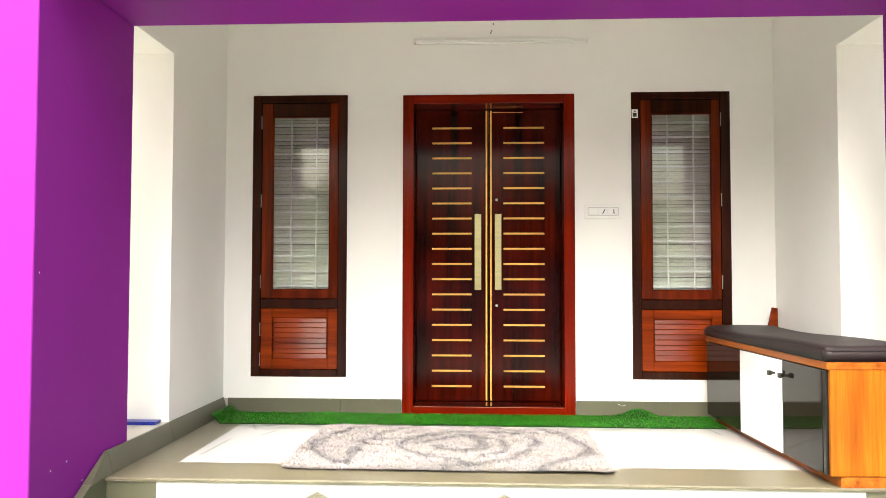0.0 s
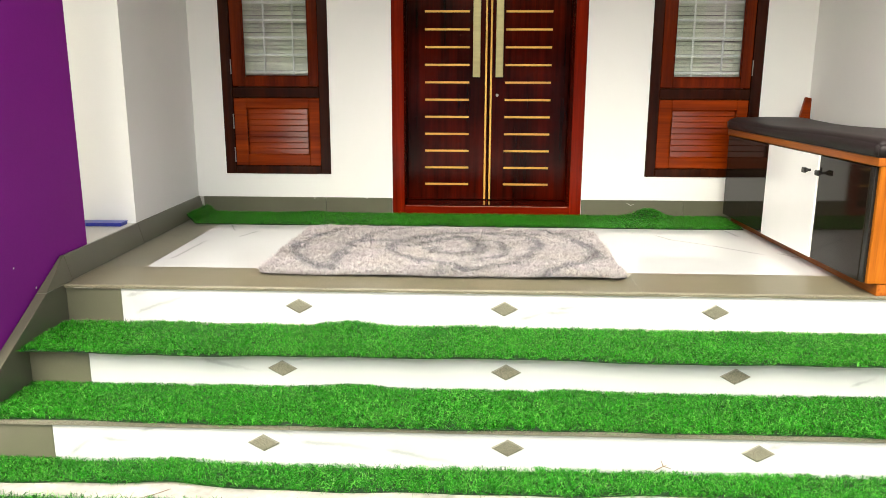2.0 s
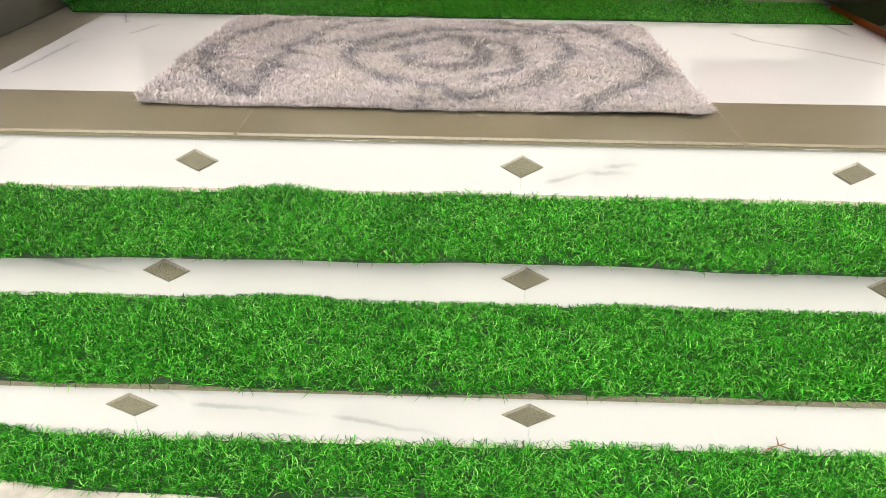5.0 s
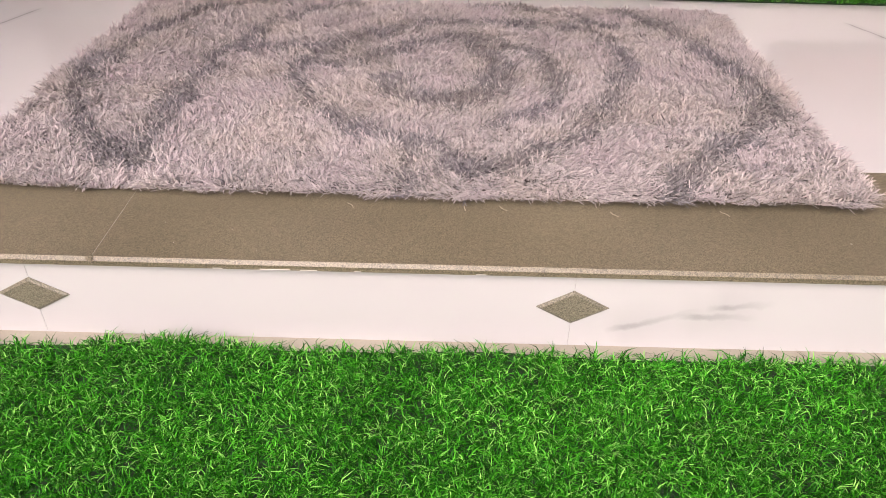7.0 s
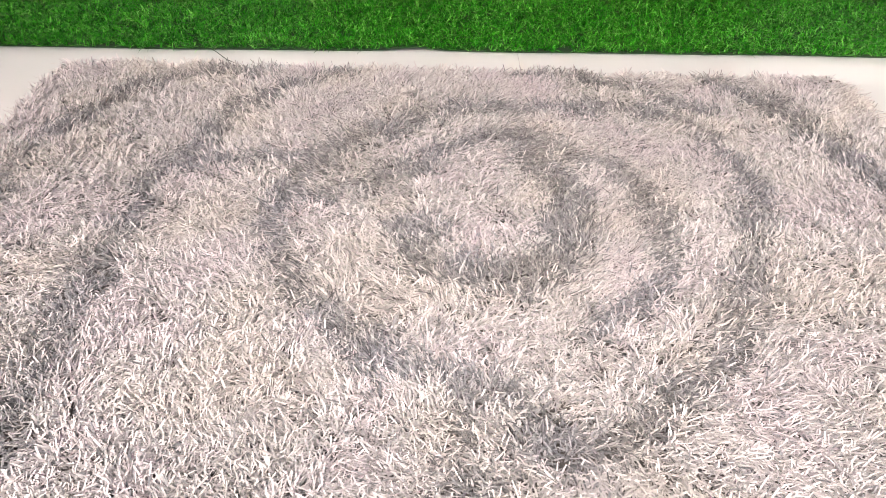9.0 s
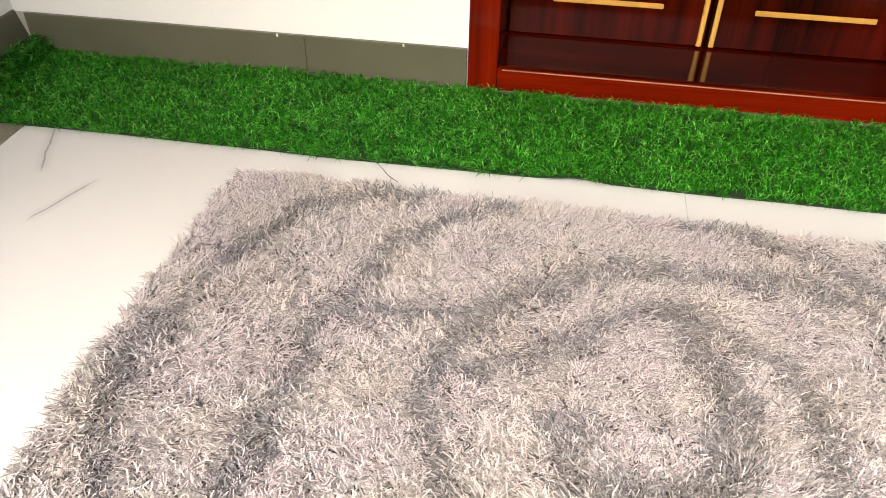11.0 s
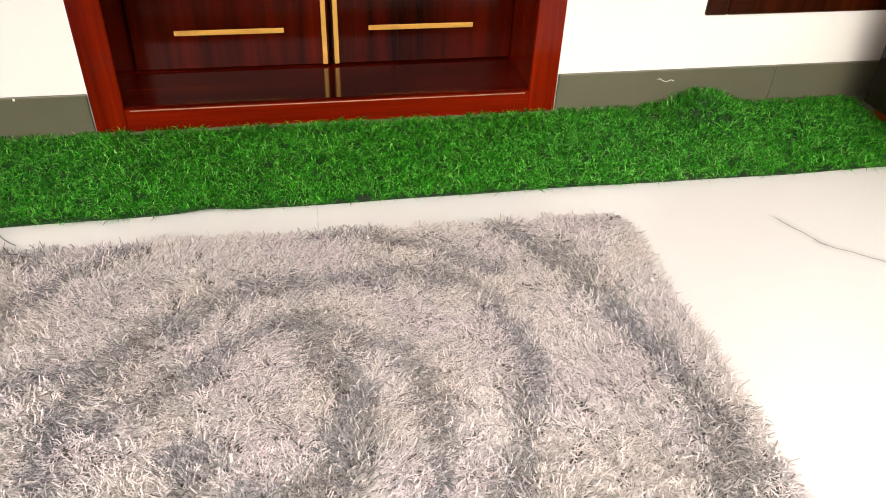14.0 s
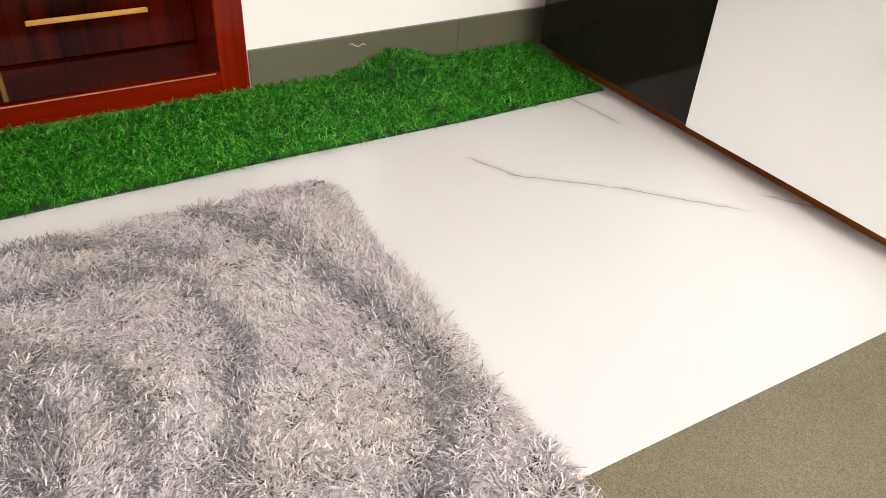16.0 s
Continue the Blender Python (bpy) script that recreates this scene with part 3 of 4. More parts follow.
tiles(floor, "grey_tile", GREY, [(-1.62, -1.41, -1.367, -0.7), (-1.62, -1.41, -0.7, -0.003), (1.74, 1.95, -1.367, -0.7), (1.74, 1.95, -0.7, -0.003), (-1.41, 0.05, -0.25, -0.003), (0.05, 1.74, -0.25, -0.003)], -0.012, 0.0, 0.0004, "matt grey granite-look tile")
for x0, x1 in ((-1.62, -0.55), (-0.55, 0.715), (0.715, 1.95)):
    t = bmesh.new()
    box(t, x0 + 0.0001, x1 - 0.0001, -1.686, -1.3672, -0.013, 0.0, bevel=0.0003)
    front = [e for e in t.edges if all(v.co.y < -1.68 and v.co.z > -0.004 for v in e.verts)]
    bmesh.ops.bevel(t, geom=front, offset=0.004, segments=3, affect="EDGES")
    part("grey_tile", t, NOSING, floor, "grey-brown nosing tile with a rounded edge")

for x in (-0.55, 0.715):
    part("grout_line", B(x - 0.0003, x + 0.0003, -1.6845, -1.3675, -0.006, 0.0003), MORTAR, floor, "pale grout line between edge tiles")

steps = setting("stairs", B(XL + 0.004, XR - 0.004, -2.249, -1.664, GROUND, -0.33), MORTAR, "three white marble steps with grey diamond inlays", "steps")
part("step_core", B(XL + 0.004, XR - 0.004, -1.962, -1.664, -0.329, -0.174), MORTAR, steps)


def diamond(x, y, z):
    """A grey diamond tile with a bevelled rim, set into a riser."""
    bm = bmesh.new()
    back = [bm.verts.new((x + dx, y + 0.004, z + dz)) for dx, dz in ((-0.056, 0), (0, -0.0315), (0.056, 0), (0, 0.0315))]
    mid = [bm.verts.new((v.co.x, y - 0.0015, v.co.z)) for v in back]
    top = [bm.verts.new((x + (v.co.x - x) * 0.86, y - 0.004, z + (v.co.z - z) * 0.84)) for v in back]
    for lo, hi in ((back, mid), (mid, top)):
        for k in range(4):
            bm.faces.new((lo[k], lo[(k + 1) % 4], hi[(k + 1) % 4], hi[k]))
    bm.faces.new(top)
    bmesh.ops.recalc_face_normals(bm, faces=bm.faces)
    return bm


for k, (y, z) in enumerate(RISERS):
    top = z - (0.0135 if k == 0 else 0.0175)
    bottom = z - 0.1552
    part("riser_tile", B(XL + 0.036, JOINTS[0] - 0.001, y, y + 0.011, bottom, top, bevel=0.001), GREY_SKIRT, steps, "grey riser tile")
    part("riser_tile", B(JOINTS[4] + 0.001, XR - 0.036, y, y + 0.011, bottom, top, bevel=0.001), GREY_SKIRT, steps, "grey riser tile")
    for x0, x1 in zip(JOINTS, JOINTS[1:]):
        part("riser_tile", B(x0 + 0.0001, x1 - 0.0001, y, y + 0.011, bottom, top, bevel=0.0004), RISER_MARBLES[k], steps, "white veined marble-look riser tile")
    for x in (JOINTS[1], JOINTS[2] - 0.002 * k, JOINTS[3] - 0.006 * k):
        part("diamond_tile", diamond(x, y, z - (0.077 if k == 0 else 0.0715)), GREY, steps, "grey diamond inlay tile")
    if k:
        for x0, x1 in ((XL + 0.036, -0.566), (-0.566, 0.715), (0.715, XR - 0.036)):
            t = bmesh.new()
            box(t, x0 + 0.001, x1 - 0.001, y - 0.016, RISERS[k - 1][0] + 0.006, z - 0.017, z, bevel=0.001)
            part("tread_tile", t, TREAD if k == 1 else GREY, steps, "grey tread tile with a rounded edge")


# ---- artificial turf and the shaggy rug ----
def strands(name, roots, normals, length, width, lean, rng, mats, which=None, droop=0.5, blunt=0.0):
    """Many bent two-piece strands standing on the roots, joined into one mesh."""
    n = len(roots)
    ang = rng.uniform(0, 2 * np.pi, n)
    face = ang + rng.uniform(0.9, 2.2, n)
    ln = length * rng.uniform(0.65, 1.25, n)
    le = lean * rng.uniform(0.3, 1.4, n)
    up = normals
    side = np.stack([np.cos(face), np.sin(face), np.zeros(n)], 1)
    way = np.stack([np.cos(ang), np.sin(ang), np.zeros(n)], 1)
    w = (width * rng.uniform(0.7, 1.3, n))[:, None] / 2
    mid = roots + up * (ln * 0.55)[:, None] + way * (ln * le * 0.3)[:, None]
    tip = roots + up * (ln * (1.0 - droop * 0.35 * np.minimum(le, 1.2)))[:, None] + way * (ln * le)[:, None]
    ring = [roots - side * w, roots + side * w, mid + side * w * 0.9, mid - side * w * 0.9]
    ring += [tip + side * w * blunt, tip - side * w * blunt] if blunt else [tip]
    verts = np.stack(ring, 1).reshape(-1, 3)
    face_loops = [0, 1, 2, 3, 3, 2, 4, 5] if blunt else [0, 1, 2, 3, 3, 2, 4]
    loops = (np.arange(n)[:, None] * len(ring) + np.array(face_loops)).ravel()
    me = bpy.data.meshes.new(name)
    me.vertices.add(len(verts))
    me.vertices.foreach_set("co", verts.ravel().astype(np.float32))
    me.loops.add(len(loops))
    me.loops.foreach_set("vertex_index", loops.astype(np.int32))
    me.polygons.add(2 * n)
    starts = (np.arange(n)[:, None] * len(face_loops) + np.array([0, 4])).ravel()
    me.polygons.foreach_set("loop_start", starts.astype(np.int32))
    for m in mats:
        me.materials.append(m)
    if which is not None:
        me.polygons.foreach_set("material_index", np.repeat(which, 2).astype(np.int32))
    me.update(calc_edges=True)
    me.validate()
    return me


def sheet(x0, x1, v0, v1, nx, ny, shape, thick):
    """A thin mat whose upper side follows shape(x, y) -> point."""
    bm = bmesh.new()
    rows = []
    for j in range(ny + 1):
        rows.append([bm.verts.new(shape(x0 + (x1 - x0) * i / nx, v0 + (v1 - v0) * j / ny)) for i in range(nx + 1)])
    for j in range(ny):
        for i in range(nx):
            bm.faces.new((rows[j][i], rows[j][i + 1], rows[j + 1][i + 1], rows[j + 1][i]))
    out = bmesh.ops.extrude_face_region(bm, geom=list(bm.faces), use_keep_orig=True)["geom"]
    bmesh.ops.translate(bm, vec=(0, 0, -thick), verts=[v for v in out if isinstance(v, bmesh.types.BMVert)])
    bmesh.ops.recalc_face_normals(bm, faces=bm.faces)
    return bm


def turf_mat(label, x0, x1, y0, y1, z, seed, per_m2, wave=0.008, humps=(), curl=None, blade=0.017, sag=None, skew=0.0):
    """A strip of artificial turf with a wavy front edge; humps: (x, y, radius, height)."""
    rng = np.random.default_rng(seed)
    ph = rng.uniform(0, 6.28, 6)

    def front(x):
        return y0 + skew * x + wave * (np.sin(x * 3.1 + ph[0]) + 0.6 * np.sin(x * 7.3 + ph[1]) + 0.35 * np.sin(x * 17 + ph[2]))

    def back(x):
        return y1 + 0.35 * wave * (np.sin(x * 2.7 + ph[3]) + 0.5 * np.sin(x * 9.1 + ph[4]))

    def lift(x, y):
        h = 0.004 + 0.001 * (1 + np.sin(x * 5 + ph[5]) * np.sin(y * 9))
        for hx, hy, r, k in humps:
            h = h + k * np.exp(-(((x - hx) / r) ** 2 + ((y - hy) / (r * 1.2)) ** 2))
        if sag:
            h = h - np.maximum(0, sag - y) ** 2 * 2.0
        return h

    def bent(x, y):
        """Points of the mat, turned up at the end that meets the wall."""
        zz = z + lift(x, y)
        if curl is None:
            return x, zz, np.zeros_like(zz) + 0.0
        e = np.maximum(0.0, curl - x)
        return np.maximum(x, curl) - e * 0.5, zz + e * 0.5, np.minimum(1.0, e * 12)

    m = thing("grass_mat", label, "grass mat", "artificial grass mats", ((x0 + x1) / 2, (y0 + y1) / 2, z))
    off = np.array([(x0 + x1) / 2, (y0 + y1) / 2, z])

    def shape(x, v):
        x = float(x)
        y = float(front(x) + (back(x) - front(x)) * v)
        bx, bz, _ = bent(np.array(x), np.array(y))
        return Vector((float(bx) - off[0], y - off[1], float(bz) - off[2]))
    part("backing", sheet(x0, x1, 0.001 / (y1 - y0), 1, 160, 12, shape, 0.003), TURF_BACK, m, "dark turf backing")
    # blades stand in tufts, stitched in rows
    count = int((x1 - x0) * (y1 - y0) / (0.0105 * 0.0088))
    tx, tv = rng.uniform(x0, x1, count), rng.uniform(0, 1, count)
    lean_x, lean_y = rng.normal(0, 0.3, count), rng.normal(-0.1, 0.3, count)
    each = max(3, round(per_m2 * 0.0105 * 0.0088))
    n = count * each
    fan = rng.normal(0, 1, (n, 2))
    x = np.clip(np.repeat(tx, each) + fan[:, 0] * 0.003, x0, x1)
    y = front(x) + (back(x) - front(x)) * np.repeat(tv, each) + fan[:, 1] * 0.003
    bx, bz, tilt = bent(x, y)
    rim = np.clip(1 - (y - front(x)) / 0.015, 0, 1)
    up = np.stack([tilt * 0.9 + np.repeat(lean_x, each) + fan[:, 0] * 0.3, np.repeat(lean_y, each) + fan[:, 1] * 0.3 - 0.35 * rim, 1 - 0.6 * tilt - 0.3 * rim], 1)
    up += rng.normal(0, 0.16, (n, 3)) * np.array([1, 1, 0.2])
    up /= np.linalg.norm(up, axis=1)[:, None]
    me = strands("turf", np.stack([bx, y, bz], 1) - off, up, blade, 0.00165, 1.1, rng, [TURF], droop=1.4)
    b = new("turf", me)
    b.parent = m
    tagged(b, "bright green plastic grass blades", "", "", "stuff")
    return m


turf_mat("green artificial grass strip along the wall below the door", -1.645, 1.54, -0.387, -0.03, 0.0, 11, 96000, 0.003, [(1.08, -0.07, 0.085, 0.05), (-0.17, -0.36, 0.05, 0.008), (-0.9, -0.12, 0.1, 0.012)], curl=-1.545, blade=0.02)
turf_mat("green artificial grass strip on the upper step", -1.612, 1.94, -2.04, -1.712, -0.155, 12, 108000, 0.006, [(-0.45, -1.74, 0.1, 0.018), (0.05, -1.73, 0.08, 0.008), (-1.2, -1.8, 0.12, 0.008)], blade=0.02, sag=-1.995)
turf_mat("green artificial grass strip on the middle step", -1.61, 1.94, -2.284, -1.973, -0.31, 13, 98000, 0.005, [(-0.4, -2.0, 0.12, 0.012), (0.4, -2.0, 0.1, 0.006)], blade=0.023, sag=-2.26)
turf_mat("green artificial grass strip on the ground below the steps", -1.64, 1.94, -2.42, -2.275, GROUND, 14, 90000, 0.010, [(-0.95, -2.33, 0.1, 0.01)], blade=0.023)
turf_mat("green artificial grass strip lying on the yard paving", -2.0, 2.3, -3.02, -2.505, GROUND, 15, 44000, 0.010, blade=0.022)


def band(px, py, pts, half):
    """Which of the points lie inside a curved band through pts."""
    best = np.full(len(px), 9.0)
    for (ax, ay), (bx, by) in zip(pts, pts[1:]):
        dx, dy = bx - ax, by - ay
        t = np.clip(((px - ax) * dx + (py - ay) * dy) / (dx * dx + dy * dy), 0, 1)
        best = np.minimum(best, np.hypot(px - ax - t * dx, py - ay - t * dy))
    return best < half


def smooth_line(points, steps=5):
    """A soft curve through a few points."""
    pts = [points[0], *points, points[-1]]
    out = []
    for a, b, c, d in zip(pts, pts[1:], pts[2:], pts[3:]):
        for k in range(steps):
            t = k / steps
            out.append(tuple(0.5 * (2 * q + (r - p) * t + (2 * p - 5 * q + 4 * r - u) * t * t + (3 * q - p - 3 * r + u) * t ** 3) for p, q, r, u in zip(a, b, c, d)))
    return [*out, points[-1]]


def shaggy_rug():
    rng = np.random.default_rng(5)
    turn = radians(-0.6)
    cx, cy = -0.095, -1.0
    hx, hy = 0.78, 0.502
    r = thing("rug", "shaggy pale pinkish grey rug with darker swirling rings", "rug", "", (cx, cy, 0))
    r.rotation_euler = (0, 0, turn)

    def hump(x, y):
        return 0.009 + 0.005 * np.sin(x * 6 + y * 4) * np.sin(y * 7 - x * 2)

    def shape(x, v):
        y = hy * (2 * v - 1)
        return Vector((x, y, float(hump(x, y))))
    part("backing", sheet(-hx + 0.012, hx - 0.012, 0.02, 0.99, 60, 40, shape, 0.0045), RUG_BACK, r, "woven rug backing, darkened for the shade between strands")
    n = 245000
    x, y = rng.uniform(-hx, hx, n), rng.uniform(-hy, hy, n)
    qx, qy, c = hx - np.abs(x), hy - np.abs(y), 0.05
    keep = ~((qx < c) & (qy < c) & (np.hypot(c - qx, c - qy) > c))
    ragged = 0.008 + 0.006 * np.sin(x * 31 + 1.3) * np.sin(x * 11) + 0.005 * np.sin(y * 27)
    keep &= np.minimum(qx, qy) > ragged * rng.uniform(0, 1, n)
    x, y = x[keep], y[keep]
    n = len(x)
    x = x * (1 - 0.016 * np.maximum(0, y / hy) ** 2) + 0.012 * np.maximum(0, -y / hy) * (x > 0) * x / hx
    # the woven pattern, in the room's own directions
    wx, wy = cx + x * math.cos(turn) - y * math.sin(turn), cy + x * math.sin(turn) + y * math.cos(turn)
    jx, jy = wx + rng.normal(0, 0.0095, n), wy + rng.normal(0, 0.0095, n)
    jx = jx + 0.009 * np.sin(wx * 38 + wy * 17) + 0.006 * np.sin(wy * 71 - wx * 29)
    jy = jy + 0.009 * np.sin(wy * 35 - wx * 21) + 0.006 * np.sin(wx * 67 + wy * 31)
    dark = np.zeros(n, bool)
    for pts, half in RUG_BANDS:
        dark |= band(jx, jy, smooth_line(pts), half * 0.88)
    stray = rng.uniform(0, 1, n)
    dark = np.where(stray < 0.09, ~dark, dark)
    # tufts fall together in clumps, the pile parts along the bands
    def clump(cell, seed):
        g = np.random.default_rng(seed).uniform(-1, 1, (97, 97, 2))
        ox, oy = x + 0.4 * cell * np.sin(y * 41 / cell * 0.03), y + 0.4 * cell * np.sin(x * 37 / cell * 0.03)
        return g[np.floor((ox + hx + 0.3) / cell).astype(int) % 97, np.floor((oy + hy + 0.3) / cell).astype(int) % 97]
    f = 0.5 * clump(0.034, 1) + 0.45 * clump(0.085, 2) + 0.3 * clump(0.018, 3)
    flow = np.stack([np.sin(x * 7 + y * 3) * 0.35, -0.3 + 0.3 * np.sin(x * 4 - y * 8)], 1)
    up = np.stack([f[:, 0] + flow[:, 0], f[:, 1] + flow[:, 1], np.full(n, 0.72)], 1)
    out = np.stack([np.where(np.abs(x) > hx - 0.02, np.sign(x) * 0.35, 0), np.where(y > hy - 0.02, 0.2, 0) - np.where(y < -hy + 0.02, 0.6, 0), np.zeros(n)], 1)
    up += out + rng.normal(0, 0.2, (n, 3)) * np.array([1, 1, 0.2])
    up[:, 2] = np.maximum(up[:, 2], 0.3)
    up /= np.linalg.norm(up, axis=1)[:, None]
    root = np.stack([x, y, hump(x, y)], 1)
    me = strands("shag", root, up, 0.0205, 0.0021, 0.6, rng, [WOOL_LIGHT, WOOL_DARK], dark.astype(int), 0.8, 0.7)
    p = new("shag", me)
    p.parent = r
    tagged(p, "long shaggy yarn in pale and darker grey", "", "", "stuff")
    return r


RUG_BANDS = [
    (((-0.45, -0.51), (-0.64, -0.58), (-0.76, -0.76), (-0.81, -0.96), (-0.79, -1.14), (-0.7, -1.3), (-0.58, -1.43)), 0.026),
    (((-0.3, -0.51), (-0.45, -0.645), (-0.53, -0.81), (-0.57, -0.98), (-0.58, -1.2), (-0.585, -1.4)), 0.026),
    (((-0.55, -0.86), (-0.41, -0.845), (-0.3, -0.815), (-0.21, -0.74), (-0.04, -0.665), (0.13, -0.67), (0.28, -0.67), (0.35, -0.79), (0.36, -0.95), (0.31, -1.1), (0.21, -1.27), (0.08, -1.39), (-0.04, -1.42)), 0.025),
    (((-0.3, -0.82), (-0.35, -0.93), (-0.345, -1.04), (-0.28, -1.18), (-0.18, -1.29), (-0.06, -1.345), (0.03, -1.4)), 0.026),
    (((-0.33, -0.96), (-0.2, -0.895), (-0.1, -0.81), (0.0, -0.76), (0.1, -0.81), (0.18, -0.91), (0.2, -1.02), (0.16, -1.15), (0.06, -1.25)), 0.023),
    (((0.0, -0.77), (0.05, -0.87), (0.07, -0.97), (0.045, -1.09), (-0.04, -1.14), (-0.13, -1.11), (-0.16, -1.03)), 0.042),
    (((0.42, -0.53), (0.5, -0.63), (0.57, -0.83), (0.61, -1.03), (0.6, -1.18), (0.5, -1.3), (0.4, -1.4), (0.34, -1.51)), 0.034),
    (((0.03, -0.525), (0.18, -0.535), (0.3, -0.6), (0.37, -0.66)), 0.022),
    (((-0.1, -1.36), (-0.09, -1.49)), 0.016),
]
shaggy_rug()


# ---- shoe bench with a cushion ----
def shoe_bench():
    b = thing("shoe_bench", "orange wooden shoe cabinet bench with black and white gloss doors", "bench", "", (1.497, -0.13, 0))
    b.rotation_euler = (0, 0, radians(2.4))
    L, D = 1.555, 0.44                       # along -y, and back to the wall
    part("plinth", B(0.055, D, -L + 0.004, 0, 0.0, 0.046, bevel=0.002), BENCH_WOOD_Y, b, "dark orange wooden plinth")
    part("bottom_board", B(0.018, D - 0.018, -L + 0.018, -0.018, 0.046, 0.058), BENCH_WOOD_Y, b)
    part("end_panel", B(0.012, D, -L, -L + 0.018, 0.05, 0.53, bevel=0.002), BENCH_WOOD, b, "orange teak veneered end panel")
    part("end_panel", B(0.012, D, -0.018, 0.0, 0.05, 0.53, bevel=0.002), BENCH_WOOD, b)
    part("back_panel", B(D - 0.016, D - 0.004, -L + 0.02, -0.02, 0.06, 0.5), BENCH_WOOD, b)
    part("top_board", B(-0.004, D, -L - 0.004, 0.0, 0.508, 0.54, bevel=0.003, seg=2), BENCH_WOOD_Y, b, "orange wooden top board edge")
    part("edge_strip", B(0.002, 0.02, -L + 0.02, -L + 0.048, 0.05, 0.505, bevel=0.002), BLACK_METAL, b, "dark metal corner strip")
    for y0, y1, mat, label, ky in ((-0.571, -0.008, BLACK, "black gloss cabinet door", -0.06), (-1.1, -0.575, WHITE_LAM, "white gloss cabinet door", -1.035), (-1.505, -1.104, BLACK, "black gloss cabinet door", -1.145)):
        out = 0.0 if mat is BLACK else -0.006
        door = part("cabinet_door", B(out, out + 0.018, y0, y1, 0.05, 0.503, bevel=0.0015), mat, b, label)
        if ky < -0.1:
            k = rod(bmesh.new(), (out, ky, 0.432), (out - 0.012, ky, 0.432), 0.006, 14)
            rod(k, (out - 0.012, ky, 0.432), (out - 0.024, ky, 0.432), 0.008, 14, 0.013)
            box(k, out - 0.034, out - 0.024, ky - 0.016, ky + 0.016, 0.42, 0.444, bevel=0.004, seg=2)
            part("knob", k, BLACK_METAL, door, "small black cabinet knob")
    return b


def seat_cushion():
    c = thing("seat_cushion", "dark brown leatherette cushion on the shoe bench", "cushion", "", (1.497, -0.13, 0.54))
    c.rotation_euler = (0, 0, radians(2.4))
    L, D = 1.575, 0.452
    bm = bmesh.new()
    nx, ny = 14, 44

    def top(u, v):
        e = min(u, 1 - u) * D
        f = min(v, 1 - v) * L
        rim = min(1.0, min(e, f) / 0.03)
        h = 0.05 + 0.014 * math.sqrt(rim)
        h += 0.008 * math.sin(v * 6.0 + 0.6) - 0.006 * math.sin(u * 3.14) * math.sin(v * 11)
        return h
    grid = [[bm.verts.new((-0.012 + u / nx * D, -L + 0.012 + v / ny * L, top(u / nx, v / ny))) for v in range(ny + 1)] for u in range(nx + 1)]
    for u in range(nx):
        for v in range(ny):
            bm.faces.new((grid[u][v], grid[u + 1][v], grid[u + 1][v + 1], grid[u][v + 1]))
    out = bmesh.ops.extrude_face_region(bm, geom=list(bm.faces), use_keep_orig=True)["geom"]
    for v in out:
        if isinstance(v, bmesh.types.BMVert):
            v.co.z = 0.001
    bmesh.ops.recalc_face_normals(bm, faces=bm.faces)
    sharp = [e for e in bm.edges if e.calc_face_angle(0) > 0.9]
    bmesh.ops.bevel(bm, geom=sharp, offset=0.009, segments=3, affect="EDGES")
    for f in bm.faces:
        f.smooth = True
    part("cover", bm, LEATHER, c)
    seam = bmesh.new()
    for a, d in (((-0.012, -L + 0.012, 0.004), (-0.012, -L + 0.012, 0.05)), ((-0.012, -L + 0.011, 0.05), (D - 0.012, -L + 0.011, 0.05))):
        rod(seam, a, d, 0.0018, 8)
    part("piping", seam, LEATHER, c, "stitched edge seam")
    return c


shoe_bench()
seat_cushion()

plank = thing("wooden_plank", "narrow red-brown wooden plank standing behind the bench", "plank", "", (1.93, -0.085, 0))
pk = prism(bmesh.new(), [(-0.035, 0.0), (0.035, 0.0), (0.028, 0.715), (-0.005, 0.72), (-0.03, 0.6)], "y", -0.012, 0.012)
bmesh.ops.bevel(pk, geom=list(pk.edges), offset=0.003, segments=1, affect="EDGES")
part("board", pk, PANEL_WOOD, plank)

# ---- small things ----
sw = thing("switch_board", "white wall switch board with three switches beside the door", "switch", "", (0.8725, 0, 1.343))
part("plate", B(-0.1255, 0.1255, -0.011, 0.002, -0.048, 0.048, bevel=0.004, seg=2), PLASTIC, sw)
rim = wall_with_holes("x", -0.1, 0.1, -0.027, 0.027, -0.0125, -0.0105, [(-0.097, 0.097, -0.024, 0.024)])
part("rim", rim, PLASTIC_GREY, sw, "thin grey rim")
for x in (-0.064, 0.0, 0.064):
    part("rocker", B(x - 0.029, x + 0.029, -0.0145, -0.0105, -0.022, 0.022, bevel=0.002), PLASTIC, sw, "white rocker switch")
tick = bmesh.new()
box(tick, -0.003, 0.003, -0.0006, 0.0006, -0.017, 0.017)
bmesh.ops.transform(tick, matrix=pose(0.004, -0.015, 0.0, 0, 32, 0), verts=tick.verts)
part("mark", tick, INK, sw, "black slanted mark")
part("mark", B(0.066, 0.072, -0.0155, -0.0146, -0.002, 0.014), INK, sw, "black mark")
part("mark", B(0.062, 0.076, -0.0155, -0.0146, -0.013, -0.007), INK, sw, "black mark")

tube = thing("tube_light", "slim white tube light on the wall, switched off", "lamp", "", (0.2, 0, 2.488))
part("housing", B(-0.57, 0.57, -0.03, 0.002, -0.006, 0.014, bevel=0.003, seg=2), PLASTIC, tube)
